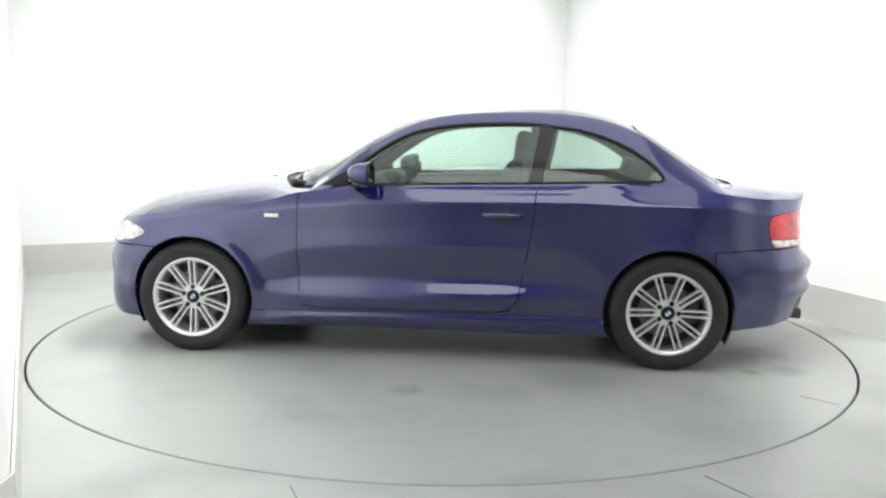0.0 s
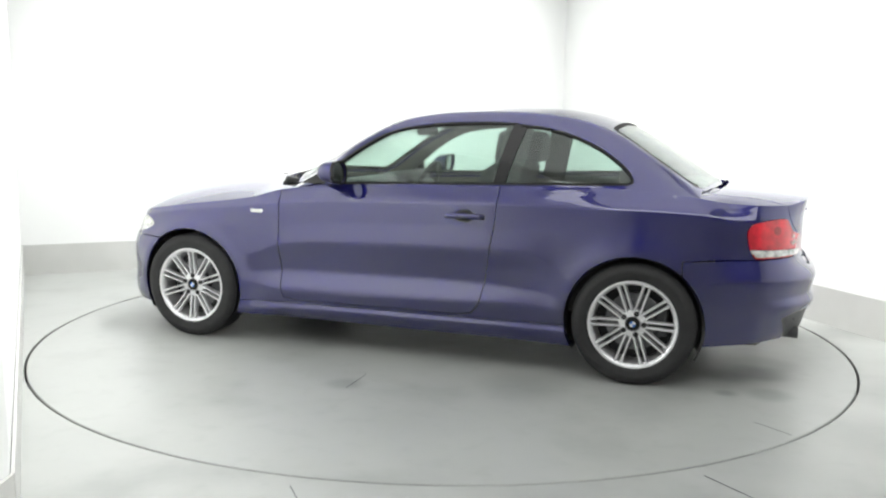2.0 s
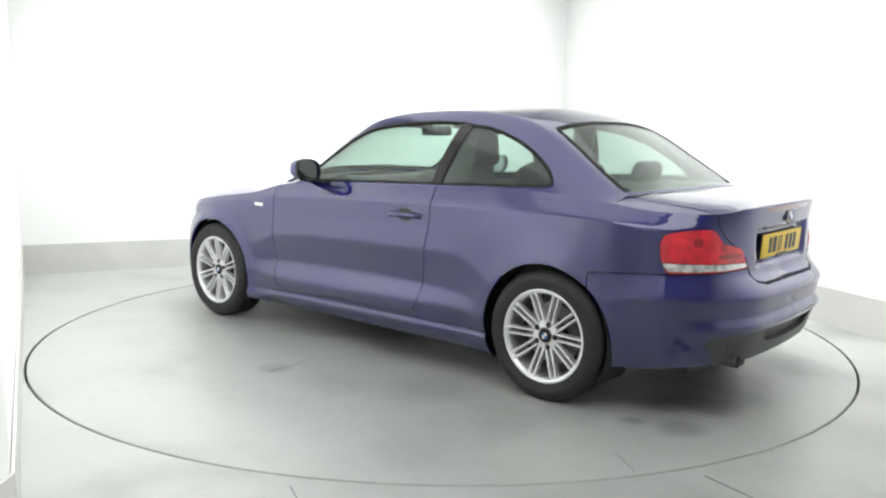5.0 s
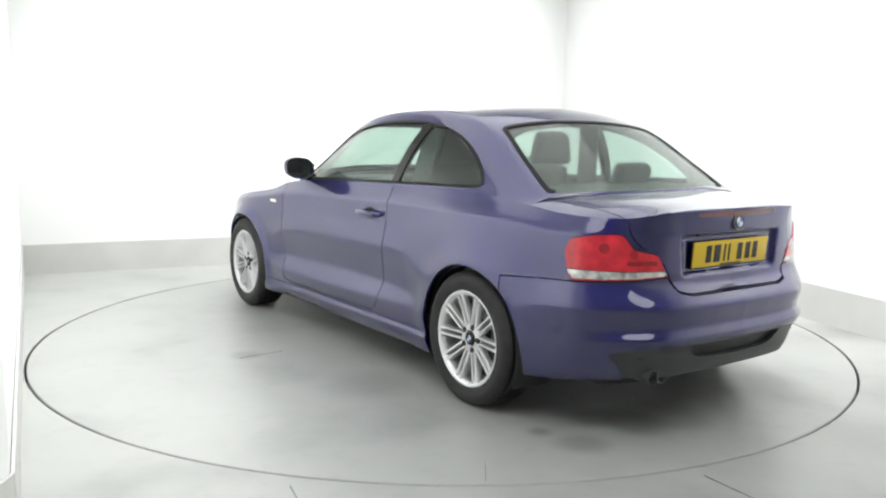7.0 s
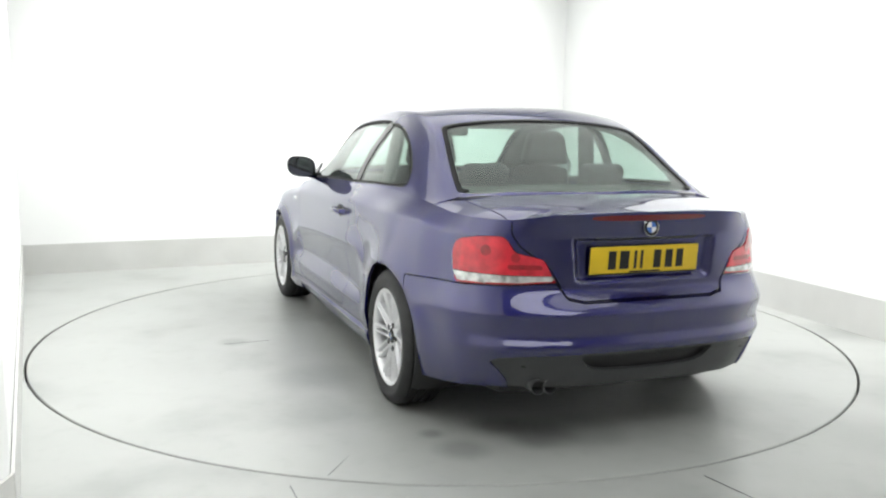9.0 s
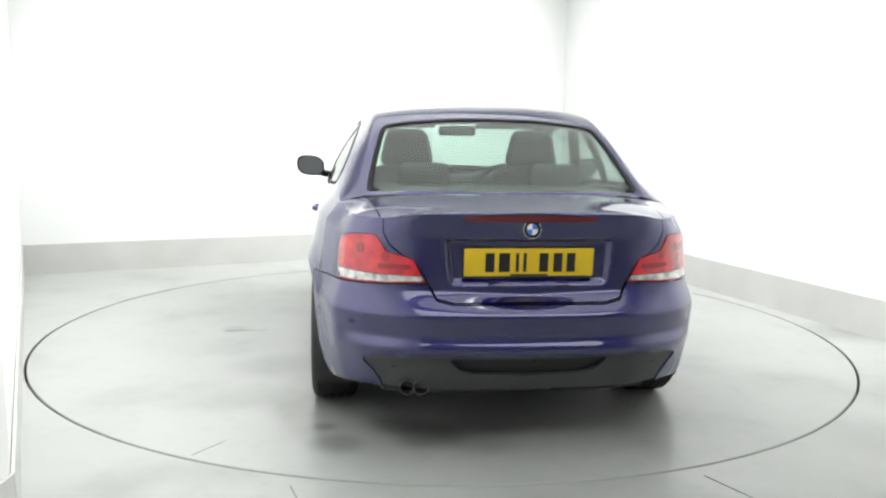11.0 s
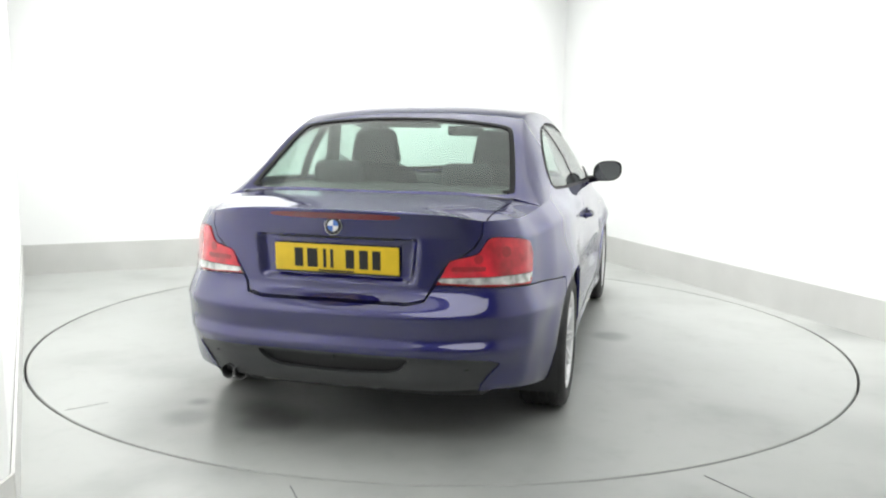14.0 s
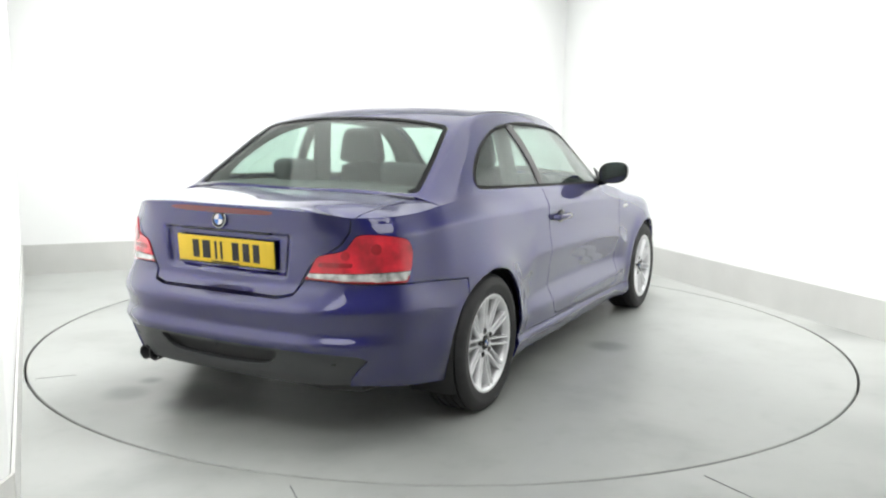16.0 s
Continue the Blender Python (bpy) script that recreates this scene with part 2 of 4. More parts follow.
def tube(path, radius, n=8):
    """A round bar along a path."""
    p = np.asarray(path, float)
    t = np.gradient(p, axis=0)
    t /= np.linalg.norm(t, axis=1)[:, None]
    up = np.where(np.abs(t[:, 2:3]) > 0.9, (1.0, 0, 0), (0, 0, 1.0))
    a = np.cross(t, up)
    a /= np.linalg.norm(a, axis=1)[:, None]
    b = np.cross(t, a)
    ang = np.linspace(0, 2 * math.pi, n + 1)
    pts = p[:, None] + radius * (np.cos(ang)[None, :, None] * a[:, None] + np.sin(ang)[None, :, None] * b[:, None])
    v, f = grid(pts)
    m = len(v)
    ends = [list(range(n)), [m - 1 - i for i in range(n)]]
    return v, f + ends


def slab(outline, z0, z1):
    """A flat plate from a plan outline."""
    o = np.asarray(outline, float)
    n = len(o)
    v = np.vstack([np.c_[o, np.full(n, z0)], np.c_[o, np.full(n, z1)]])
    return v, [list(range(n))[::-1], list(range(n, 2 * n))] + [[i, (i + 1) % n, n + (i + 1) % n, n + i] for i in range(n)]


def build(name, mesh, mat, smooth=True, sharp=None):
    me = bpy.data.meshes.new(name)
    me.from_pydata([tuple(p) for p in mesh[0]], [], mesh[1])
    me.materials.append(mat)
    if smooth:
        me.polygons.foreach_set("use_smooth", [True] * len(me.polygons))
        if sharp:
            me.set_sharp_from_angle(angle=radians(sharp))
    me.update()
    return new(name, me)


def part(name, mesh, mat, parent, label="", smooth=True, sharp=35):
    ob = build(name, mesh, mat, smooth, sharp)
    ob.parent = parent
    return tagged(ob, label)


def thing(name, label="", category="", at=None, group="", kind=""):
    ob = new(name)
    ob.empty_display_size = 0.2
    if at is not None:
        ob.matrix_world = at
    return tagged(ob, label, category, group, kind)


# ---------------------------------------------------------------- the studio
RADIUS = 2.431
GAP = 0.013
CORNER, LEFT_END, SIDE_END = (1.29, 4.017), (-3.585, 1.69), (-1.27, -2.98)
RIGHT_END = (4.45, -4.7)


def wall_strip(a, b, z0, z1, front, back):
    """A wall's length from a to b (seen from inside with a on the left), from front to back behind its line."""
    ax, ay = a
    bx, by = b
    length = math.hypot(bx - ax, by - ay)
    nx, ny = -(by - ay) / length, (bx - ax) / length
    o = [(ax - nx * front, ay - ny * front), (bx - nx * front, by - ny * front), (bx + nx * back, by + ny * back), (ax + nx * back, ay + ny * back)]
    return slab(o, z0, z1)


def studio():
    # floor with a round opening for the turntable
    ang = np.linspace(0, 2 * math.pi, 181)
    ring = []
    for r in (RADIUS + GAP, 3.2, 6.0, 12.0):
        ring.append(np.stack([r * np.cos(ang), r * np.sin(ang), np.zeros(181)], -1))
    lip = np.stack([(RADIUS + GAP) * np.cos(ang), (RADIUS + GAP) * np.sin(ang), np.full(181, -0.12)], -1)
    pit = np.stack([np.zeros(181), np.zeros(181), np.full(181, -0.12)], -1)
    well = build("turntable_well", grid(np.stack([pit, lip, ring[0] - (0, 0, 0.004)])), PIT, True, 30)
    tagged(well, "dark narrow well round the turntable", "floor well", kind="structure")
    ob = build("floor", grid(np.stack([ring[0] - (0, 0, 0.004), *ring])), FLOOR, True, 30)
    tagged(ob, "worn light grey painted concrete studio floor", "floor", kind="structure")
    # a straight joint in the floor that runs out from the turntable
    for a, b in (((-0.54, -2.46), (-0.40, -2.80)), ((1.0, -2.31), (1.22, -2.68))):
        d = np.subtract(b, a) / np.hypot(*np.subtract(b, a))
        n = np.array((-d[1], d[0])) * 0.0016
        j = build("floor_joint", slab([a - n, b - n, b + n, a + n], 0.0, 0.0015), DARK)
        tagged(j, "thin dark joint in the grey floor", "floor joint", kind="structure")
    for name, a, b in (("wall_north_west", LEFT_END, CORNER), ("wall_north_east", CORNER, RIGHT_END), ("wall_west", SIDE_END, LEFT_END)):
        w = build(name, wall_strip(a, b, -0.02, 4.0, 0.0, 0.12), WHITE_PAINT, False)
        tagged(w, "plain white studio wall, brightly lit", "wall", kind="structure")
        s = build("baseboard", wall_strip(a, b, 0.0, 0.255, 0.014, -0.003), SKIRT, False)
        tagged(s, "tall pale grey painted skirting board along the wall", "skirting board", kind="structure")
    # walls added out of view round the camera; the grey ones dim reflections
    for name, a, b in (("wall_south_east", RIGHT_END, (4.0, -7.4)), ("wall_south", (4.0, -7.4), (-1.35, -7.4)), ("wall_south_west", (-1.35, -7.4), SIDE_END)):
        w = build(name, wall_strip(a, b, -0.02, 4.0, 0.0, 0.12), WHITE_PAINT if name == "wall_south_west" else UNSEEN_GREY, False)
        tagged(w, "plain added studio wall out of view", "wall", kind="structure")
        if name == "wall_south_west":
            s = build("baseboard", wall_strip(a, b, 0.0, 0.255, 0.014, -0.003), SKIRT, False)
            tagged(s, "tall pale grey painted skirting board along the wall", "skirting board", kind="structure")
    c = build("ceiling", slab([(-4.6, -8.9), (5.2, -8.9), (5.2, 4.8), (-4.6, 4.8)], 4.0, 4.1), WHITE_PAINT, False)
    tagged(c, "plain white studio ceiling", "ceiling", kind="structure")


studio()

ANGLE_0, ANGLE_RATE = 174.33, -7.004
turntable = thing("turntable", "round grey painted turntable flush with the studio floor", "turntable")


def build_turntable():
    ang = np.linspace(0, 2 * math.pi, 181)
    rows = [(0.0, 0.0), (1.2, 0.0), (RADIUS - 0.004, 0.0), (RADIUS, -0.004), (RADIUS, -0.09)]
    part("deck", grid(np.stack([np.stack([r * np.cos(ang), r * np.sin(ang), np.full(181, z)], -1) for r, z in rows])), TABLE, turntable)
    # thin scuffs in the paint
    for a, b in (((-2.05, 1.244), (-1.90, 1.13)), ((0.01, 1.38), (0.018, 1.12))):
        d = np.subtract(b, a) / np.hypot(*np.subtract(b, a))
        n = np.array((-d[1], d[0])) * 0.0012
        part("scratch", slab([a - n, b - n * 0.3, b + n * 0.3, a + n], 0.0002, 0.0012), DARK, turntable, "thin dark scuff line")


build_turntable()

# ---------------------------------------------------------------- the car: x forward, y to its left, on the ground at z = 0
car = thing("car", "dark blue metallic two-door coupe with silver alloy wheels", "car")
WHEEL_X, WHEEL_Z, ARCH = 1.33, 0.315, 0.352

# plan line of the lower body, rear centre to front centre along the left side
PLAN = spline([(-2.125, 0), (-2.122, 0.2), (-2.105, 0.41), (-2.045, 0.585), (-1.945, 0.69), (-1.85, 0.738), (-1.6, 0.80), (-1.33, 0.842), (-0.9, 0.85), (-0.3, 0.852),
               (0.4, 0.85), (0.9, 0.852), (1.33, 0.852), (1.55, 0.832), (1.72, 0.778), (1.85, 0.67), (1.94, 0.49), (1.99, 0.25), (2.005, 0)], 3000)
PLAN[:, 1] = np.maximum(PLAN[:, 1], 0)
ARC = np.r_[0, np.cumsum(np.hypot(*np.diff(PLAN, axis=0).T))]
TAN = np.gradient(PLAN, ARC, axis=0)
OUT = np.stack([-TAN[:, 1], TAN[:, 0]], 1) / np.hypot(TAN[:, 0], TAN[:, 1])[:, None]


def arc_x(x):
    return float(np.interp(x, PLAN[:, 0], ARC))


def arc_y(y):
    """Arc length at the rear where the half width is y."""
    k = np.searchsorted(PLAN[:900, 1], y)
    return float(ARC[min(k, 899)])


# sections of the lower body: place along the plan line, heights of the feature lines, their distance out
SECTIONS = []


def section(at, heights, out):
    SECTIONS.append((at, heights, out))


section(0.0, (0.235, 0.255, 0.30, 0.36, 0.435, 0.478, 0.562, 0.580, 0.640, 0.86, 0.962), (-0.14, 0.02, 0.045, 0.062, 0.094, 0.074, 0.094, 0.086, -0.004, 0.012, 0.030))
section(arc_y(0.40), (0.235, 0.255, 0.30, 0.36, 0.435, 0.478, 0.562, 0.580, 0.66, 0.86, 0.958), (-0.14, 0.015, 0.04, 0.055, 0.086, 0.066, 0.086, 0.078, 0.010, 0.008, 0.024))
section(arc_y(0.60), (0.235, 0.255, 0.30, 0.36, 0.430, 0.475, 0.560, 0.578, 0.665, 0.86, 0.932), (-0.12, -0.01, 0.01, 0.030, 0.060, 0.040, 0.060, 0.054, 0.018, -0.004, -0.02))
section(arc_x(-1.90), (0.225, 0.245, 0.29, 0.355, 0.425, 0.475, 0.560, 0.580, 0.67, 0.86, 0.934), (-0.11, 0.005, 0.02, 0.032, 0.046, 0.049, 0.056, 0.051, 0.018, -0.004, -0.04))
section(arc_x(-1.80), (0.215, 0.235, 0.28, 0.35, 0.42, 0.48, 0.555, 0.578, 0.665, 0.86, 0.938), (-0.10, 0.015, 0.026, 0.034, 0.042, 0.045, 0.053, 0.048, 0.018, -0.004, -0.05))
section(arc_x(-1.62), (0.20, 0.22, 0.27, 0.34, 0.41, 0.48, 0.545, 0.60, 0.70, 0.885, 0.962), (-0.08, 0.015, 0.025, 0.033, 0.036, 0.038, 0.038, 0.035, 0.03, 0.006, -0.055))
section(arc_x(-1.33), (0.18, 0.20, 0.25, 0.32, 0.40, 0.48, 0.56, 0.65, 0.74, 0.896, 0.99), (-0.08, 0.01, 0.015, 0.018, 0.022, 0.025, 0.028, 0.032, 0.022, 0.0, -0.07))
section(arc_x(-0.98), (0.155, 0.17, 0.243, 0.268, 0.36, 0.43, 0.50, 0.57, 0.74, 0.889, 1.0), (-0.07, -0.010, 0.006, -0.006, 0.005, 0.006, 0.008, 0.011, 0.008, -0.004, -0.05))
section(arc_x(-0.76), (0.155, 0.17, 0.243, 0.268, 0.372, 0.455, 0.55, 0.655, 0.77, 0.893, 0.99), (-0.09, -0.030, 0.003, -0.006, 0.008, -0.012, -0.004, 0.012, 0.0, -0.002, -0.045))
section(arc_x(-0.3), (0.155, 0.17, 0.24, 0.266, 0.36, 0.465, 0.555, 0.652, 0.77, 0.885, 0.978), (-0.09, -0.030, 0.003, -0.006, 0.011, -0.030, -0.012, 0.013, 0.0, -0.002, -0.042))
section(arc_x(0.3), (0.155, 0.17, 0.235, 0.262, 0.345, 0.458, 0.545, 0.638, 0.75, 0.868, 0.962), (-0.09, -0.030, 0.003, -0.006, 0.011, -0.032, -0.013, 0.011, -0.001, -0.003, -0.040))
section(arc_x(0.7), (0.155, 0.17, 0.228, 0.255, 0.345, 0.448, 0.525, 0.608, 0.72, 0.845, 0.925), (-0.09, -0.030, 0.003, -0.006, 0.009, -0.028, -0.012, 0.010, 0.0, -0.002, -0.045))
section(arc_x(0.93), (0.155, 0.17, 0.205, 0.26, 0.36, 0.43, 0.48, 0.54, 0.70, 0.82, 0.868), (-0.07, -0.004, 0.006, -0.002, 0.003, 0.0, 0.001, 0.005, 0.006, -0.002, -0.03))
section(arc_x(1.33), (0.165, 0.18, 0.23, 0.30, 0.39, 0.47, 0.54, 0.64, 0.70, 0.78, 0.815), (-0.08, 0.0, 0.01, 0.015, 0.018, 0.02, 0.022, 0.028, 0.018, -0.002, -0.025))
section(arc_x(1.62), (0.165, 0.18, 0.23, 0.30, 0.39, 0.46, 0.52, 0.58, 0.66, 0.74, 0.776), (-0.08, 0.0, 0.012, 0.02, 0.022, 0.024, 0.026, 0.022, 0.008, -0.008, -0.03))
section(arc_x(1.84), (0.165, 0.18, 0.23, 0.30, 0.39, 0.46, 0.52, 0.58, 0.64, 0.70, 0.745), (-0.08, 0.01, 0.03, 0.035, 0.03, 0.035, 0.035, 0.02, 0.0, -0.02, -0.05))
section(arc_x(2.004), (0.165, 0.18, 0.23, 0.30, 0.39, 0.46, 0.52, 0.58, 0.63, 0.68, 0.715), (-0.08, 0.01, 0.03, 0.035, 0.03, 0.035, 0.035, 0.02, 0.0, -0.02, -0.05))
STATION = np.array([s[0] for s in SECTIONS])
LINES = np.array([s[1] for s in SECTIONS])
DEPTHS = np.array([s[2] for s in SECTIONS])


def lower_body():
    """The wrapped lower body, left half: points (around, up, 3), with arc length per vertex."""
    s = np.unique(np.r_[np.linspace(0, arc_y(0.6), 60), np.linspace(arc_y(0.6), arc_x(1.5), 300), np.linspace(arc_x(1.5), ARC[-1], 50)])
    zs = np.stack([pchip(STATION, LINES[:, k], s) for k in range(LINES.shape[1])], 1)
    ds = np.stack([pchip(STATION, DEPTHS[:, k], s) for k in range(LINES.shape[1])], 1)
    bx, by = np.interp(s, ARC, PLAN[:, 0]), np.interp(s, ARC, PLAN[:, 1])
    nx, ny = np.interp(s, ARC, OUT[:, 0]), np.interp(s, ARC, OUT[:, 1])
    v = np.concatenate([np.linspace(k, k + 1, n, endpoint=False) for k, n in enumerate((3, 4, 5, 7, 7, 7, 7, 8, 22, 9))] + [[10.0]])
    pts = np.zeros((len(s), len(v), 3))
    for i in range(len(s)):
        z = np.interp(v, range(11), zs[i])
        d = pchip(zs[i], ds[i], z)
        # crisp feature lines: straight flanks with small radii
        zf = np.arange(zs[i][0] - 0.05, zs[i][-1] + 0.05, 0.002)
        flat = np.interp(zf, zs[i], ds[i])
        ker = np.hanning(13)
        crisp = np.convolve(flat, ker / ker.sum(), "same")
        d[4:-3] = 0.35 * d[4:-3] + 0.65 * np.interp(z[4:-3], zf, crisp)
        # lips of the wheel arches swell outwards
        for wx in (-WHEEL_X, WHEEL_X):
            away = np.hypot(bx[i] - wx, z - WHEEL_Z) - ARCH
            reach = 0.055 if wx > 0 else 0.085
            d = d + 0.016 * np.exp(-(np.maximum(away, 0) / reach) ** 2) * np.clip((z - 0.16) / 0.2, 0, 1)
        # shallow recess for the number plate in the boot lid
        if s[i] < 0.5:
            wide = 0.315 + 0.10 * (z - 0.76)
            a = np.clip((wide + 0.022 - s[i]) / 0.034, 0, 1) * np.clip((z - 0.672) / 0.030, 0, 1) * np.clip((0.862 - z) / 0.014, 0, 1)
            d = d - 0.026 * a * a * (3 - 2 * a)
        pts[i, :, 0], pts[i, :, 1], pts[i, :, 2] = bx[i] + nx[i] * d, by[i] + ny[i] * d, z
    pts[0, :, 1] = 0
    pts[-1, :, 1] = 0
    return pts, np.repeat(s, len(v))


WRAP, WRAP_S = lower_body()
EDGE = WRAP[:, -1]                      # upper edge: boot lip, belt line, bonnet edge


def belt(x):
    """Upper edge of the lower body at x along the cabin: y and z."""
    side = (EDGE[:, 1] > 0.45) & (EDGE[:, 0] < 1.9)
    e = EDGE[side]
    o = np.argsort(e[:, 0])
    return np.interp(x, e[o, 0], e[o, 1]), np.interp(x, e[o, 0], e[o, 2])


# rail: windscreen base, front pillar, roof edge, rear pillar, rear window base
RAIL = [(-1.70, 0.0, 1.0), (-1.685, 0.30, 1.0), (-1.66, 0.52, 0.998), (-1.60, 0.645, 1.0), (-1.40, 0.628, 1.125), (-1.2, 0.592, 1.255), (-1.02, 0.572, 1.332), (-0.85, 0.566, 1.366),
        (-0.6, 0.568, 1.383), (-0.3, 0.575, 1.378), (-0.1, 0.582, 1.36), (0.06, 0.592, 1.325), (0.2, 0.603, 1.262), (0.36, 0.616, 1.170), (0.52, 0.632, 1.058), (0.66, 0.65, 0.965),
        (0.74, 0.60, 0.952), (0.84, 0.42, 0.962), (0.90, 0.2, 0.975), (0.92, 0.0, 0.978)]
CENTRE_X = (-1.70, -1.4, -1.15, -1.0, -0.8, -0.5, -0.2, 0.0, 0.15, 0.35, 0.6, 0.92)
CENTRE_Z = (1.0, 1.200, 1.338, 1.383, 1.412, 1.424, 1.413, 1.393, 1.366, 1.29, 1.155, 0.978)


def greenhouse():
    """Cabin above the belt, left half, as cross sections; returns points and the column where the rail lies."""
    r = spline(RAIL, 900)
    xs = np.unique(np.r_[np.linspace(-1.699, -1.5, 30), np.linspace(-1.5, 0.5, 150), np.linspace(0.5, 0.919, 50)])
    n_side, n_top = 26, 40
    pts = np.zeros((len(xs), n_side + n_top, 3))
    for i, x in enumerate(xs):
        ry, rz = np.interp(x, r[:, 0], r[:, 1]), np.interp(x, r[:, 0], r[:, 2])
        cz = max(float(pchip(CENTRE_X, CENTRE_Z, np.array([x]))[0]), rz)
        y = ry * np.cos(np.linspace(0, math.pi / 2, n_top)) ** 0.8
        top = np.stack([y, cz + (rz - cz) * (y / max(ry, 1e-6)) ** 2.4], 1)
        if -1.62 < x < 0.66:
            by, bz = belt(x)
            t = np.linspace(0, 1, n_side, endpoint=False)[:, None]
            side = np.array((by, bz)) * (1 - t) + np.array((ry, rz)) * t
            tall = max(0.0, rz - bz)
            side[:, 0] += 0.075 * tall * np.sin(math.pi * t[:, 0])
        else:
            side = np.repeat(top[:1], n_side, 0)
        sec = np.vstack([side, top])
        # round the roof edge
        if -1.62 < x < 0.66:
            arc = np.r_[0, np.cumsum(np.hypot(*np.diff(sec, axis=0).T))]
            fine = np.linspace(0, arc[-1], 400)
            fs = np.stack([np.interp(fine, arc, sec[:, k]) for k in (0, 1)], 1)
            w = max(3, int(0.035 / max(arc[-1] / 400, 1e-5)))
            ker = np.hanning(2 * w + 3)
            ker /= ker.sum()
            pad = w + 1
            ext = np.vstack([2 * fs[0] - fs[pad:0:-1], fs, fs[-2:-pad - 2:-1] * (-1, 1)])
            sm = np.stack([np.convolve(ext[:, k], ker, "valid") for k in (0, 1)], 1)
            sec = np.stack([np.interp(arc, fine, sm[:, k]) for k in (0, 1)], 1)
            sec[0] = side[0]
        sec[-1, 0] = 0
        pts[i, :, 0], pts[i, :, 1:] = x, sec
    return pts


CABIN = greenhouse()


def cap(x0, x1, cx, cz, power, n=70):
    """Bonnet or boot deck, left half: height over plan, meeting the edge of the lower body."""
    rear = x1 < 0
    e = EDGE[(EDGE[:, 0] < 0) == rear]
    ex = np.maximum.accumulate(e[:, 0] + np.arange(len(e)) * 1e-7)
    end = x1
    u = np.linspace(0, 1, n)
    xs = x0 + (end - x0) * (1 - (1 - u) ** 1.8)
    pts = np.zeros((n, 40, 3))
    t = np.linspace(0, 1, 40) ** 0.8
    for i, x in enumerate(xs):
        ye, ze = np.interp(x, ex, e[:, 1]), np.interp(x, ex, e[:, 2])
        zc = max(float(pchip(cx, cz, np.array([x]))[0]), ze)
        y = ye * (1 - t)
        pts[i, :, 0], pts[i, :, 1], pts[i, :, 2] = x, y, zc + (ze - zc) * (y / max(ye, 1e-6)) ** power
    return pts


BONNET = cap(0.66, EDGE[-1, 0], (0.6, 0.925, 1.265, 1.6, 1.8, 2.1), (1.01, 0.993, 0.958, 0.896, 0.825, 0.665), 2.6)
DECK = cap(-1.56, EDGE[0, 0], (-2.3, -2.155, -2.0, -1.85, -1.7, -1.5), (0.958, 0.966, 0.982, 0.997, 1.006, 1.01), 4.0)

# outlines on the side (x, z), on the rear (arc length, z) and in plan (x, y)
DOOR = [(0.715, 1.1), (0.718, 0.60), (0.712, 0.40), (0.695, 0.295), (0.60, 0.278), (-0.40, 0.288), (-0.47, 0.30), (-0.515, 0.36), (-0.56, 0.60), (-0.59, 0.80), (-0.605, 0.99), (-0.61, 1.1)]
SIDE_GLASS = spline([(0.535, 0.972), (0.40, 1.085), (0.25, 1.19), (0.12, 1.258), (-0.02, 1.295), (-0.25, 1.318), (-0.5, 1.324), (-0.7, 1.312), (-0.9, 1.277), (-1.08, 1.208), (-1.225, 1.115), (-1.283, 1.05), (-1.275, 1.020),
                     (-1.18, 1.013), (-0.8, 1.003), (-0.4, 0.990), (0.1, 0.976), (0.4, 0.966)], 180, True)
LAMP_SZ = [(arc_x(-1.85), 0.79), (arc_x(-1.857), 0.82), (arc_x(-1.875), 0.843), (arc_y(0.70), 0.858), (arc_y(0.65), 0.866), (arc_y(0.61), 0.866), (arc_y(0.592), 0.856), (arc_y(0.575), 0.830), (arc_y(0.562), 0.810),
           (arc_y(0.540), 0.800), (arc_y(0.465), 0.782), (arc_y(0.447), 0.766), (arc_y(0.428), 0.725), (arc_y(0.408), 0.69), (arc_y(0.425), 0.684), (arc_x(-1.91), 0.672), (arc_x(-1.88), 0.68), (arc_x(-1.86), 0.73)]
LAMP = spline(LAMP_SZ, 120, True)
BUMPER_TOP = [(-0.1, 0.608), (0.30, 0.608), (0.365, 0.622), (0.405, 0.685), (arc_y(0.45), 0.684), (arc_x(-1.90), 0.668), (arc_x(-1.72), 0.662), (arc_x(-1.55), 0.652), (arc_x(-1.55), 0.0), (-0.1, 0.0)]
LID_SZ = [(-0.1, 0.614), (0.30, 0.614), (0.365, 0.628), (0.40, 0.69), (arc_y(0.43), 0.745), (arc_y(0.50), 0.795), (arc_y(0.545), 0.83), (arc_y(0.575), 0.88), (arc_y(0.58), 1.1), (-0.1, 1.1)]
LID_XY = [(-1.62, 0.625), (-1.75, 0.61), (-2.0, 0.585), (-2.3, 0.575), (-2.3, -0.1), (-1.735, -0.1), (-1.735, 0.0), (-1.725, 0.30), (-1.70, 0.50), (-1.665, 0.60)]
REAR_GLASS = spline([(-1.15, -0.3), (-1.152, 0.0), (-1.148, 0.3), (-1.142, 0.48), (-1.155, 0.525), (-1.19, 0.542), (-1.38, 0.585), (-1.55, 0.615), (-1.60, 0.605), (-1.645, 0.48), (-1.675, 0.2), (-1.683, 0.0), (-1.675, -0.3)], 150, True)
FRONT_GLASS = spline([(0.86, -0.3), (0.87, 0.0), (0.85, 0.2), (0.80, 0.40), (0.70, 0.575), (0.64, 0.60), (0.5, 0.585), (0.3, 0.56), (0.14, 0.545), (0.06, 0.52), (0.02, 0.4), (0.0, 0.0), (0.02, -0.3)], 150, True)
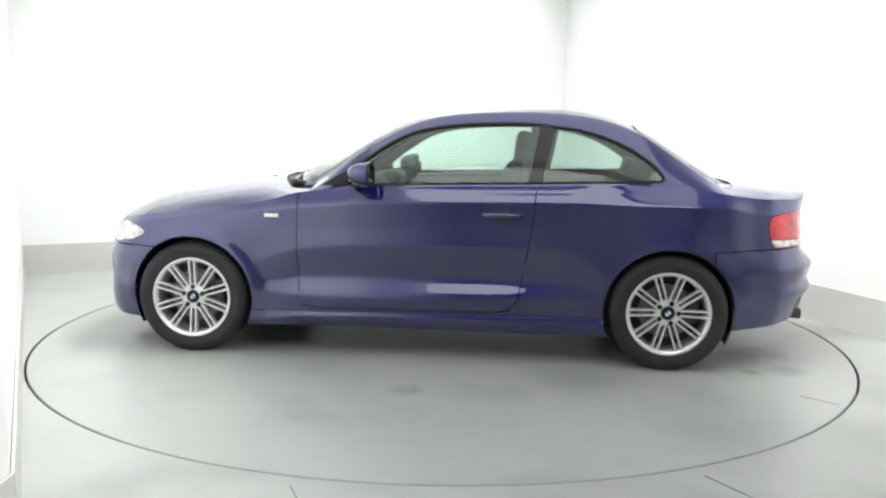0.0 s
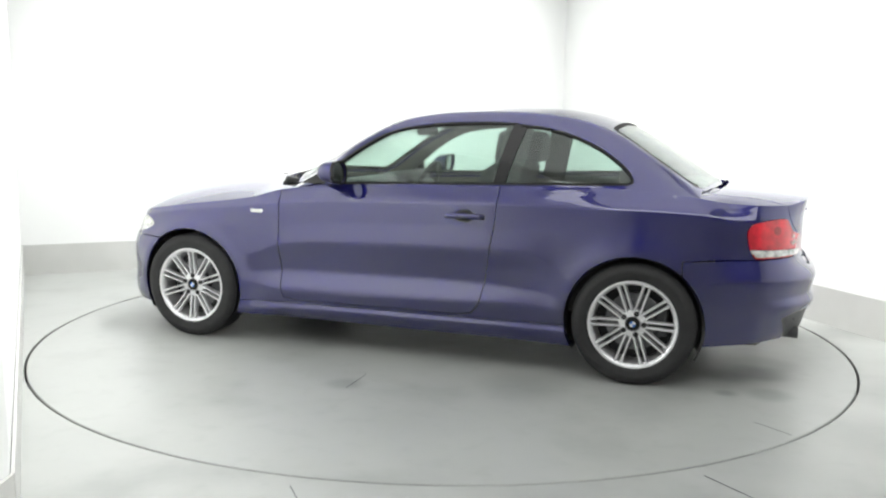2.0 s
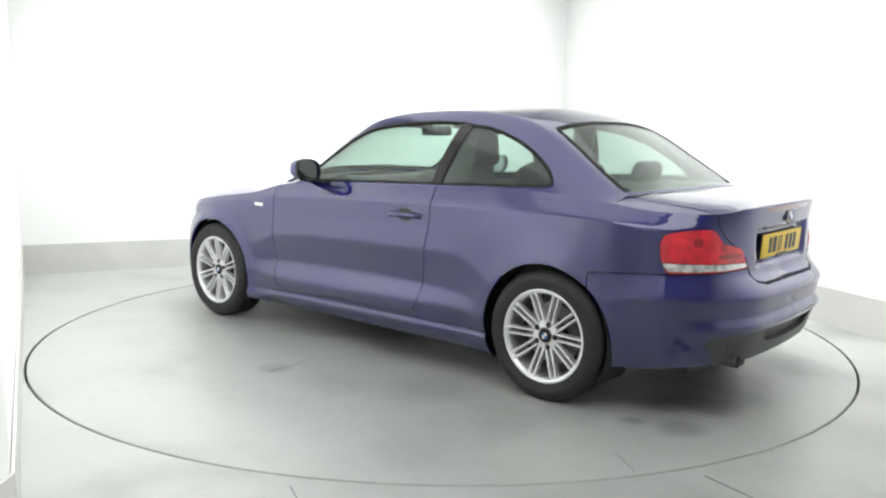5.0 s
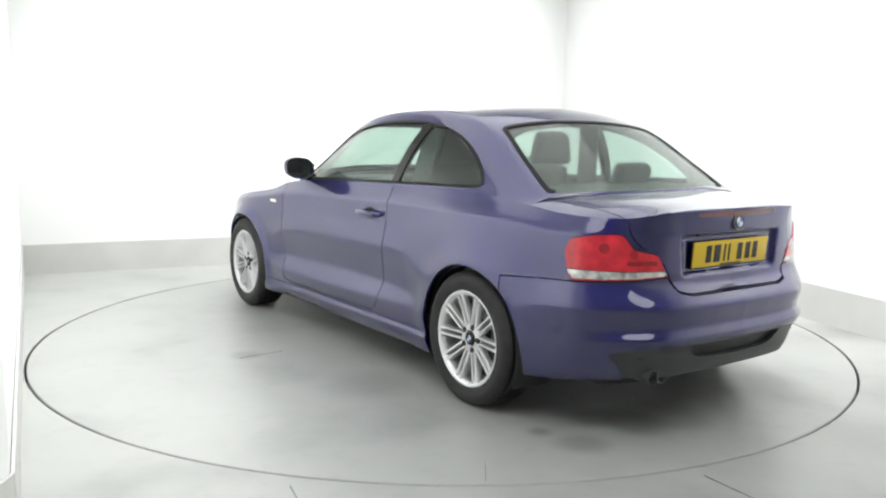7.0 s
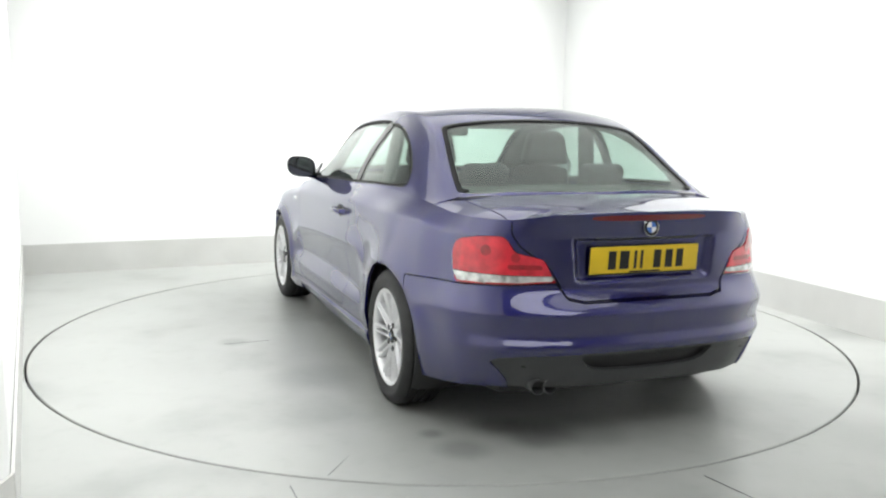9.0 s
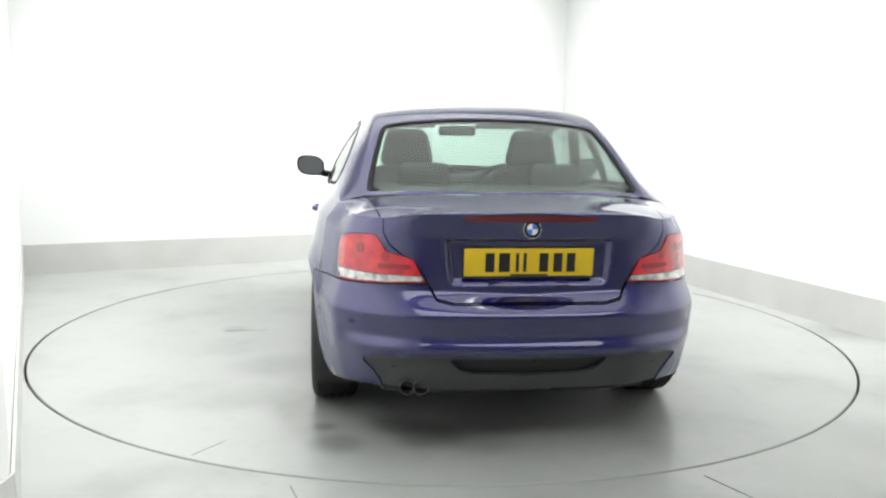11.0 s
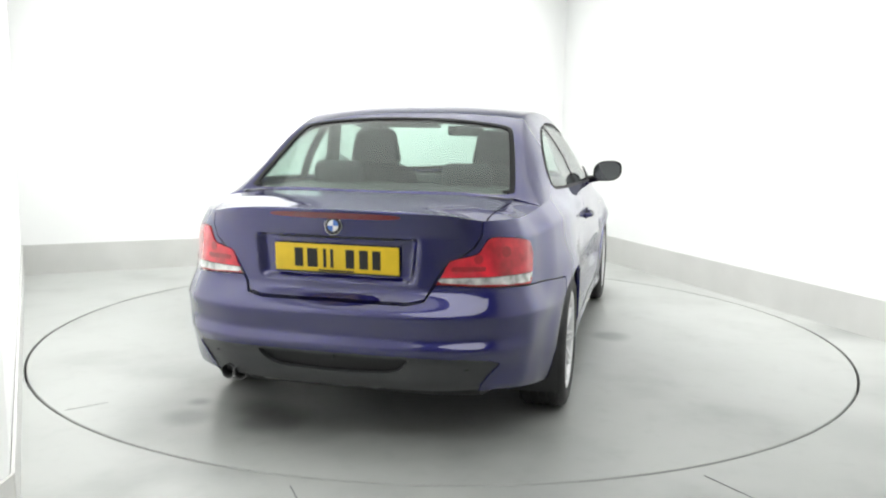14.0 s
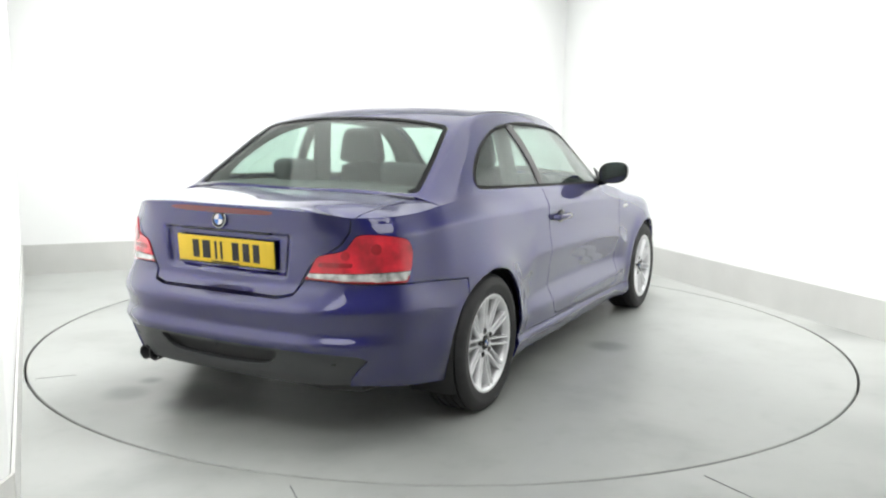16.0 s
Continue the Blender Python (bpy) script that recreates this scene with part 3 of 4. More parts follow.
HEADLAMP = spline([(arc_x(1.62), 0.675), (arc_x(1.69), 0.715), (arc_x(1.80), 0.728), (arc_x(1.90), 0.70), (arc_x(1.93), 0.64), (arc_x(1.88), 0.605), (arc_x(1.76), 0.62), (arc_x(1.68), 0.64)], 90, True)
FRONT_BUMPER = [(arc_x(1.5), 0.60), (arc_x(1.64), 0.60), (arc_x(1.76), 0.598), (ARC[-1] + 0.2, 0.58), (ARC[-1] + 0.2, 0.0), (arc_x(1.5), 0.0)]
SILL = [(-1.2, 0.0), (-1.2, 0.282), (0.70, 0.262), (0.95, 0.255), (1.1, 0.24), (1.1, 0.0)]
SEAM = 0.0026


def arches(v):
    """Positive outside both wheel arches."""
    d = np.minimum(np.hypot(v[:, 0] - WHEEL_X, v[:, 2] - WHEEL_Z), np.hypot(v[:, 0] + WHEEL_X, v[:, 2] - WHEEL_Z))
    return d - ARCH


class Panel:
    """A piece of skin that can be cut by outlines in the side, rear or plan view."""

    def __init__(self, mesh, s=None):
        self.v, self.f = mesh
        self.s = s if s is not None else np.zeros(len(self.v))

    def cut(self, field):
        """Keeps what is positive."""
        v4 = np.c_[self.v, self.s]
        v, f = keep((v4, self.f), field)
        return Panel((v[:, :3], f), v[:, 3])

    def side(self, poly):
        return outside(poly, self.v[:, 0], self.v[:, 2])

    def rear(self, poly):
        return outside(poly, self.s, self.v[:, 2])

    def plan(self, poly):
        return outside(poly, self.v[:, 0], self.v[:, 1])

    def mesh(self, depth=0.016, lift=0.0, full=False):
        m = (self.v, self.f)
        if full:
            m = both_halves(m)
        if lift:
            m = shifted(m, lift)
        return flanged(m, depth) if depth else m


def pair(name, mesh, mat, parent, label="", sharp=35):
    return part(name, mesh, mat, parent, label, True, sharp), part(name, mirrored(mesh), mat, parent, label, True, sharp)


def both_halves(mesh):
    """Mirrors a left half and welds the two along the centre line."""
    v, f = mesh
    mid = np.abs(v[:, 1]) < 1e-6
    other = np.where(mid, np.arange(len(v)), len(v) + np.cumsum(~mid) - 1)
    return np.vstack([v, v[~mid] * (1, -1, 1)]), f + [[int(other[i]) for i in g][::-1] for g in f]


def car_skin():
    wrap = Panel(grid(WRAP), WRAP_S)
    wrap = wrap.cut(arches(wrap.v))
    cabin = Panel(grid(CABIN))
    deck = Panel(grid(DECK, True))
    hood = Panel(grid(BONNET, False))
    # lower body pieces
    sill = wrap.cut(-wrap.side(SILL) - SEAM * 0.6)
    pair("side_skirt", sill.mesh(0.03), PAINT, car)
    rest = wrap.cut(wrap.side(SILL) - SEAM * 0.6)
    door = rest.cut(-rest.side(DOOR) - SEAM)
    doors = pair("door", door.mesh(0.02), PAINT, car)
    rest = rest.cut(rest.side(DOOR) - SEAM)
    card = Panel(shifted((door.v, door.f), -0.07))
    for d, m in zip(doors, (card.mesh(0), mirrored(card.mesh(0)))):
        part("door_card", m, TRIM, d, "grey inner door trim")
    bumper = rest.cut(-rest.rear(BUMPER_TOP) - SEAM)
    rest = rest.cut(rest.rear(BUMPER_TOP) - SEAM)
    # dark lower insert of the rear bumper
    insert = [(-0.1, 0.410), (arc_y(0.30), 0.410), (arc_y(0.50), 0.402), (arc_y(0.60), 0.388), (arc_y(0.632), 0.368), (arc_y(0.605), 0.330), (arc_y(0.58), 0.285), (arc_y(0.565), 0.15), (-0.1, 0.15)]
    diff = bumper.cut(-bumper.rear(insert))
    bumper = bumper.cut(bumper.rear(insert))
    rear_bumper = part("rear_bumper", bumper.mesh(0.02, full=True), PAINT, car)
    mouth = spline([(-0.12, 0.322), (0.0, 0.320), (0.2, 0.326), (0.27, 0.343), (0.305, 0.378), (0.31, 0.392), (0.28, 0.394), (0.0, 0.392), (-0.12, 0.392)], 80, True)
    part("diffuser", diff.cut(diff.rear(mouth)).mesh(0.03, -0.006, full=True), DARK, rear_bumper, "dark grey textured lower bumper insert")
    part("diffuser_mouth", diff.cut(-diff.rear(mouth)).mesh(0, -0.028, full=True), BLACK, rear_bumper, "black slotted centre of the bumper insert")
    lamp = rest.cut(-rest.rear(LAMP) - SEAM * 0.5)
    rest = rest.cut(rest.rear(LAMP) - SEAM * 0.5)
    tail_lamps(lamp)
    lid = rest.cut(-rest.rear(LID_SZ) - SEAM)
    rest = rest.cut(rest.rear(LID_SZ) - SEAM)
    nose = rest.cut(-rest.rear(FRONT_BUMPER) - SEAM)
    rest = rest.cut(rest.rear(FRONT_BUMPER) - SEAM)
    part("front_bumper", nose.mesh(0.02, full=True), PAINT, car)
    head = rest.cut(-rest.rear(HEADLAMP) - SEAM * 0.5)
    rest = rest.cut(rest.rear(HEADLAMP) - SEAM * 0.5)
    pair("headlight", head.mesh(0.02, -0.002), CLEAR_LENS, car, "clear wrap-around headlight")
    # wings in front of the doors, quarter panels behind them
    wing = rest.cut(rest.v[:, 0] - 0.2)
    pair("front_wing", wing.mesh(0.016), PAINT, car)
    quarter = rest.cut(0.2 - rest.v[:, 0])
    # bonnet and cowl
    cowl = [(0.60, 0.79), (0.74, 0.72), (0.80, 0.66), (0.885, 0.46), (0.945, 0.22), (0.965, 0.0), (0.965, -0.1), (0.5, -0.1), (0.5, 0.79)]
    part("bonnet", hood.cut(hood.plan(cowl) - SEAM).mesh(0.016, full=True), PAINT, car)
    under = hood.cut(-hood.plan(cowl))
    part("cowl_panel", under.mesh(0, -0.02, full=True), BLACK, car, "black plastic cowl under the windscreen")
    # boot lid
    top_lid = deck.cut(-deck.plan(LID_XY) - SEAM)
    lid_ob = part("boot_lid", joined(lid.mesh(0.016, full=True), top_lid.mesh(0.016, full=True)), PAINT, car)
    side_deck = deck.cut(deck.plan(LID_XY) - SEAM)
    side_deck = side_deck.cut(side_deck.v[:, 1] - 0.45)
    pair("quarter_panel", joined(quarter.mesh(0.016), side_deck.mesh(0.012)), PAINT, car)
    # cabin: roof with pillars, glass
    front = cabin.cut(-np.maximum(cabin.plan(FRONT_GLASS), 0.78 - cabin.v[:, 2]))
    back = cabin.cut(-cabin.plan(REAR_GLASS))
    is_side = np.tile(np.arange(CABIN.shape[1]) < 30, CABIN.shape[0])
    field = np.where(is_side, np.minimum(cabin.side(SIDE_GLASS), 1), 1.0)
    shell_field = np.minimum(np.minimum(field, cabin.plan(FRONT_GLASS)), cabin.plan(REAR_GLASS))
    shell = cabin.cut(shell_field - 0.001)
    roof = part("roof", shell.mesh(0.014, full=True), PAINT, car)
    part("headliner", shell.mesh(0, -0.028, full=True), LINER, roof, "pale grey headliner and pillar trim")
    glass = cabin.cut(-field + 0.004)
    pillar = [(-0.545, 0.9), (-0.56, 1.0), (-0.635, 1.40), (-0.72, 1.40), (-0.625, 1.0), (-0.61, 0.9)]
    mid = glass.cut(-glass.side(pillar))
    pair("window_pillar", mid.mesh(0.02, -0.001), GLOSS_BLACK, car, "black centre pillar between the side windows")
    ahead = glass.cut(np.minimum(glass.side(pillar), glass.v[:, 0] + 0.62))
    behind = glass.cut(np.minimum(glass.side(pillar), -0.62 - glass.v[:, 0]))
    for d, m in zip(doors, (ahead.mesh(0, -0.004), mirrored(ahead.mesh(0, -0.004)))):
        thick(part("side_window", m, GLASS, d, "green-tinted door window"))
    for q in pair("quarter_window", behind.mesh(0, -0.004), GLASS, car, "green-tinted rear quarter window"):
        thick(q)
    # dark seal round each side window
    ring = cabin.cut(np.where(is_side, 0.007 - np.abs(cabin.side(SIDE_GLASS) + 0.004), -1.0))
    pair("window_seal", ring.mesh(0.01, 0.0015), SEAL, car, "black seal round the side windows")
    thick(part("windscreen", front.mesh(0, -0.003, full=True), GLASS, car, "green-tinted windscreen"))
    thick(part("rear_window", back.mesh(0, -0.003, full=True), GLASS, car, "green-tinted rear window"))
    edge = cabin.cut(np.minimum(0.012 - np.abs(cabin.plan(REAR_GLASS) + 0.010), cabin.v[:, 0] + 1.60))
    part("rear_window_seal", edge.mesh(0.008, 0.001, full=True), SEAL, car, "black rear window seal")
    edge = cabin.cut(np.where(cabin.v[:, 1] >= 0, 0.018 - np.abs(cabin.plan(FRONT_GLASS) + 0.012), -1.0))
    part("windscreen_seal", edge.mesh(0.008, 0.001, full=True), GLOSS_BLACK, car, "black windscreen seal")
    return doors, lid_ob, rear_bumper


def thick(ob):
    m = ob.modifiers.new("thickness", "SOLIDIFY")
    m.thickness, m.offset = 0.004, -1
    ob.visible_shadow = False
    return ob


def tail_lamps(panel):
    """Red rear lamp units with a clear strip along the bottom."""
    low = panel.v[:, 2] - (0.712 + 0.008 * np.clip((panel.s - 0.4) / 0.6, 0, 1))
    red = panel.cut(low - 0.002)
    clear = panel.cut(-low - 0.001)
    units = pair("tail_lamp", red.mesh(0.03, 0.004), RED_LENS, car, "red wrap-around tail lamp")
    strips = (clear.mesh(0.03, 0.003), mirrored(clear.mesh(0.03, 0.003)))
    band = panel.cut(np.minimum(np.minimum(0.009 - np.abs(panel.v[:, 2] - 0.748), arc_y(0.585) - panel.s), -panel.rear(LAMP) - 0.022))
    spots = [(arc_y(0.56), 0.785, 0.018), (arc_y(0.655), 0.81, 0.022)]
    for u, strip, side in zip(units, strips, (1, -1)):
        part("reversing_strip", strip, CLEAR_LENS, u, "clear reversing and indicator strip")
        foot = panel.cut(np.minimum(0.0045 - np.abs(panel.rear(LAMP) + 0.005), 0.70 - panel.v[:, 2])).mesh(0.004, 0.0048)
        part("lamp_edge", foot if side > 0 else mirrored(foot), DARK_RED, u, "thin red edge under the clear strip")
        m = band.mesh(0.004, 0.0055)
        part("lamp_bar", m if side > 0 else mirrored(m), DARK_RED, u, "darker red light bar")
        for a, z, r in spots:
            p = panel.cut(r - np.hypot(panel.s - a, panel.v[:, 2] - z))
            m = p.mesh(0.004, 0.0052)
            if len(m[0]):
                part("reflector", m if side > 0 else mirrored(m), DARK_RED, u, "round dark red reflector")


DOORS, LID, REAR_BUMPER = car_skin()


# ---------------------------------------------------------------- wheels
def wheel_meshes():
    """Tyre, rim barrel, twenty spokes in ten pairs, hub, centre cap; the outer face looks to +y."""
    r0, r1 = 0.224, 0.316
    tyre = [(r0, -0.095), (r0 + 0.016, -0.104), (0.275, -0.108), (0.299, -0.098), (0.312, -0.082)]
    for k in range(4):                       # tread grooves
        c = -0.06 + 0.04 * k
        tyre += [(r1, c - 0.014), (r1, c + 0.008), (r1 - 0.007, c + 0.009), (r1 - 0.007, c + 0.015)]
    tyre += [(r1, 0.078), (0.312, 0.086), (0.300, 0.100), (0.277, 0.1085), (0.268, 0.1092), (0.264, 0.108), (r0 + 0.018, 0.106), (r0 + 0.004, 0.101), (r0, 0.092)]
    barrel = [(0.236, -0.10), (0.222, -0.09), (0.208, -0.02), (0.210, 0.05), (0.2125, 0.078), (0.2165, 0.090), (0.2250, 0.0975), (0.2335, 0.1015), (0.2385, 0.0998), (0.2395, 0.093), (0.236, 0.088)]
    barrel = [(r * 0.955, y) for r, y in barrel]
    return lathe(tyre, 96), lathe(barrel, 96)


def spoke_mesh():
    """One slim spoke from the hub to the rim, along +z."""
    rows = []
    for r, half, y in ((0.050, 0.0072, 0.074), (0.085, 0.0066, 0.078), (0.13, 0.0066, 0.084), (0.18, 0.0068, 0.090), (0.200, 0.0080, 0.0935), (0.2125, 0.0105, 0.095)):
        rows.append([(-half, y - 0.032, r), (-half, y - 0.006, r), (-half * 0.55, y, r), (half * 0.55, y, r), (half, y - 0.006, r), (half, y - 0.032, r)])
    v, f = grid(np.array(rows))
    return v, f


def wheel(name, x, side, phase, label):
    hub_out = 0.768 if x > 0 else 0.760
    w = thing(name, "", "")
    w.parent = car
    w.matrix_basis = pose(x, hub_out * side, WHEEL_Z, 0, 0, 0 if side > 0 else 180)
    tagged(w, label)
    tyre, barrel = wheel_meshes()
    part("tyre", tyre, RUBBER, w, "black road tyre", sharp=50)
    rim = part("rim", barrel, ALLOY, w, "silver alloy rim", sharp=50)
    base = spoke_mesh()
    for k in range(10):
        for lean in (-1, 1):
            m = moved(base, pose(0.0135 * lean, 0, 0, 0, lean * 0.5, 0))
            m = moved(m, pose(0, 0, 0, 0, phase + 36 * k, 0))
            part("spoke", m, ALLOY, w, sharp=40)
    hub = lathe([(0.075, 0.035), (0.075, 0.06), (0.071, 0.070), (0.060, 0.0745), (0.040, 0.0765), (0.0375, 0.074)], 60)
    part("hub", hub, ALLOY, w, sharp=40)
    part("centre_cap", joined(lathe([(0.032, 0.070), (0.032, 0.078), (0.030, 0.0805), (0.001, 0.0815)], 40)), GLOSS_BLACK, w, "dark round centre cap")
    quarter = []
    for q in range(4):
        a = np.linspace(q * math.pi / 2, (q + 1) * math.pi / 2, 9)
        pts = [(0, 0.0825, 0)] + [(0.016 * math.cos(t), 0.0822, 0.016 * math.sin(t)) for t in a]
        quarter.append((np.array(pts), [[0] + list(range(9, 0, -1))]))
    part("cap_badge", joined(quarter[0], quarter[2]), BADGE_BLUE, w, "blue part of the round cap badge", smooth=False)
    part("cap_badge", joined(quarter[1], quarter[3]), BADGE_WHITE, w, "white part of the round cap badge", smooth=False)
    for k in range(5):
        m = moved(lathe([(0.0138, 0.060), (0.0138, 0.0778), (0.011, 0.0790), (0.0095, 0.0765), (0.001, 0.0765)], 16), pose(0, 0, 0))
        a = radians(phase * side + 72 * k + 90)
        part("wheel_bolt", (m[0] + (0.056 * math.cos(a), 0, 0.056 * math.sin(a)), m[1]), BLACK, w, "dark recessed wheel bolt")
    part("brake_disc", lathe([(0.15, -0.020), (0.15, 0.004), (0.085, 0.004), (0.08, 0.03), (0.02, 0.03)], 60), DISC, w, "grey steel brake disc")
    part("brake_caliper", moved(rounded_box(0.07, 0.06, 0.17, 0.02), pose(-0.135 * side, 0.01, 0.02)), DARK, w, "dark brake caliper")
    # black disc puts the shade behind the spokes into colour
    part("rim_shade_disc", lathe([(0.214, -0.03), (0.10, -0.032), (0.02, -0.032)], 48), BLACK, w, "black disc that stands for the shade inside the rim")
    return w


wheel("front_wheel", 1.33, 1, 0, "silver ten-pair double-spoke alloy wheel with a black tyre")
wheel("front_wheel", 1.33, -1, 8, "silver ten-pair double-spoke alloy wheel with a black tyre")
wheel("rear_wheel", -1.33, 1, 18, "silver ten-pair double-spoke alloy wheel with a black tyre")
wheel("rear_wheel", -1.33, -1, 10, "silver ten-pair double-spoke alloy wheel with a black tyre")


def underside():
    """Wheel arch liners and the dark floor pan."""
    for x in (-WHEEL_X, WHEEL_X):
        a = np.linspace(radians(-28), radians(208), 40)
        rows = []
        for r, y in ((ARCH - 0.012, 0.0), (ARCH + 0.002, 0.02), (ARCH + 0.008, 0.20), (ARCH - 0.02, 0.28), (0.10, 0.285)):
            rows.append(np.stack([x + r * np.cos(a), np.full(40, 0.842 - y), WHEEL_Z + r * np.sin(a)], -1))
        m = grid(np.array(rows))
        pair("arch_liner", m, BLACK, car, "black wheel arch liner")
    o = [(-1.98, 0.40), (-1.93, 0.56), (-1.72, 0.62), (-1.7, 0.50), (-0.96, 0.50), (-0.93, 0.76), (0.93, 0.76), (0.96, 0.50), (1.70, 0.50), (1.74, 0.60), (1.88, 0.40), (1.95, 0.0)]
    o = o + [(x, -y) for x, y in o[-2::-1]]
    part("floor_pan", slab(o[::-1], 0.20, 0.26), BLACK, car, "black underbody panels", smooth=False)
    part("exhaust_silencer", moved(rounded_box(0.30, 0.62, 0.15, 0.06), pose(-1.86, 0.12, 0.27)), DISC, car, "dull steel exhaust silencer")


underside()


# ---------------------------------------------------------------- outer details
def door_handles():
    for side, d in zip((1, -1), DOORS):
        y = 0.852 * side
        bar = tube(spline([(-0.525, y - 0.004 * side, 0.822), (-0.50, y + 0.026 * side, 0.826), (-0.42, y + 0.034 * side, 0.827), (-0.34, y + 0.027 * side, 0.825), (-0.318, y - 0.002 * side, 0.821)], 24), 0.0145, 12)
        h = part("door_handle", bar, PAINT, d, "body-coloured door handle")
        # shallow black disc paints the shade of the recess behind the handle
        cup = lathe([(0.047, 0.0), (0.045, 0.0035), (0.036, 0.0038), (0.002, 0.001)], 36)
        m = moved((cup[0] * (1.15, 1, 0.72), cup[1]), pose(-0.42, y + 0.001 * side, 0.826, 0, 0, 0 if side > 0 else 180))
        part("handle_recess_shade", m, BLACK, d, "black disc for the shade in the door handle recess")
        part("lock", moved(lathe([(0.012, 0), (0.012, 0.004), (0.001, 0.004)], 20), pose(-0.505, y + 0.034 * side, 0.827, 0, 0, 0 if side > 0 else 180)), PAINT, d, "round lock cylinder")


def door_mirrors():
    for side, d in zip((1, -1), DOORS):
        rows = []
        for k, t in enumerate(np.linspace(0, 1, 15)):
            fat = math.sqrt(max(0.0, 1 - (1 - t) ** 2.6))
            cx = 0.415 - 0.13 * t
            a = np.linspace(0, 2 * math.pi, 41)
            ca, sa = np.cos(a), np.sin(a)
            ey, ez = 0.088 * fat + 1e-4, 0.064 * fat + 1e-4
            py = 0.925 + ey * np.sign(ca) * np.abs(ca) ** 0.75
            pz = 1.036 + ez * np.sign(sa) * np.abs(sa) ** 0.75 + 0.010 * ca * fat
            rows.append(np.stack([np.full(41, cx), py * side, pz], -1))
        last = rows[-1].copy()
        mid = last.mean(0)
        inner = mid + (last - mid) * 0.90
        inner2 = inner + (0.014, 0, 0)
        m = grid(np.array(rows + [inner, inner2]), side < 0)
        house = part("door_mirror", m, PAINT, car, "body-coloured door mirror housing", sharp=50)
        rim = grid(np.array([last + (0.012, 0, 0) + (last - mid) * 0.015, last - (0.004, 0, 0) + (last - mid) * 0.015, inner - (0.003, 0, 0), inner2]), side < 0)
        part("mirror_rim", rim, GLOSS_BLACK, house, "black mirror rim")
        g = inner2 - (0.004, 0, 0)
        part("mirror_glass", (np.vstack([g[:-1], g.mean(0)]), [[i, (i + 1) % 40, 40] for i in range(40)]), MIRROR, house, "silvered mirror glass", smooth=False)
        foot = tube(spline([(0.42, 0.77 * side, 0.972), (0.40, 0.82 * side, 0.976), (0.37, 0.87 * side, 0.99), (0.36, 0.90 * side, 1.005)], 16), 0.024, 12)
        part("mirror_foot", foot, GLOSS_BLACK, house, "black mirror foot")
        tri = [(0.60, 0.962), (0.44, 0.968), (0.44, 1.055)]
        v = np.array([(x, (0.79 - (z - 0.96) * 0.45) * side, z) for x, z in tri] + [(x, (0.802 - (z - 0.96) * 0.45) * side, z) for x, z in tri])
        part("mirror_base", (v, [[0, 1, 2], [5, 4, 3], [0, 3, 4, 1], [1, 4, 5, 2], [2, 5, 3, 0]]), GLOSS_BLACK, house, "black triangular mirror base", smooth=False)


def side_indicators():
    for side in (1, -1):
        m = moved(rounded_box(0.082, 0.010, 0.020, 0.0045), pose(0.865, 0.850 * side, 0.793, 0, -1, 0))
        ind = part("side_indicator", m, CLEAR_LENS, car, "clear white side indicator in the front wing")
        part("indicator_frame", moved(rounded_box(0.088, 0.006, 0.025, 0.003), pose(0.865, 0.8485 * side, 0.793, 0, -1, 0)), CHROME, ind)


def roundel(r, parent, m):
    rim = part("rear_badge", moved(lathe([(r, -0.004), (r, 0.003), (r * 0.93, 0.005), (r * 0.70, 0.005), (0.001, 0.005)], 40), m), GLOSS_BLACK, parent, "round badge, black ring with blue and white quarters")
    part("badge_ring", moved(lathe([(r * 1.06, -0.004), (r * 1.06, 0.004), (r, 0.005)], 40), m), CHROME, rim)
    for q in range(4):
        a = np.linspace(q * math.pi / 2, (q + 1) * math.pi / 2, 9)
        pts = [(0, 0.0065, 0)] + [(r * 0.66 * math.cos(t), 0.0065, r * 0.66 * math.sin(t)) for t in a]
        part("badge_quarter", moved((np.array(pts), [[0] + list(range(9, 0, -1))]), m), BADGE_BLUE if q % 2 else BADGE_WHITE, rim, "blue quarter" if q % 2 else "white quarter", smooth=False)


def number_plate():
    """Yellow rear plate; its characters are plain dark bars."""
    px, pz, tilt = -2.120, 0.768, -4
    base = pose(px, 0, pz, 0, tilt, 0)
    pl = part("number_plate", moved(rounded_box(0.006, 0.52, 0.112, 0.003), base), YELLOW, car, "yellow rear number plate with plain dark bars")
    for y, w in ((0.158, 0.036), (0.100, 0.044), (0.048, 0.013), (0.018, 0.013), (-0.058, 0.036), (-0.115, 0.036), (-0.168, 0.034)):
        part("plate_bar", moved(rounded_box(0.002, w, 0.076, 0.0008, 1), base @ pose(-0.0037, y, 0)), BLACK, pl, "plain dark bar", smooth=False)
    part("plate_holder", moved(rounded_box(0.008, 0.525, 0.118, 0.003), base @ pose(0.005, 0, -0.003)), BLACK, pl, "black plate backing")
    part("plate_bottom_bar", moved(rounded_box(0.002, 0.15, 0.007, 0.0008, 1), base @ pose(-0.0037, 0.0, -0.050)), BLACK, pl, "small dark strip under the characters", smooth=False)
    # black strip draws the shade along the recess top above the plate
    part("plate_recess_shade", moved(rounded_box(0.024, 0.48, 0.012, 0.005), pose(-2.118, 0, 0.856)), BLACK, LID, "black strip for the shade at the top of the plate recess")


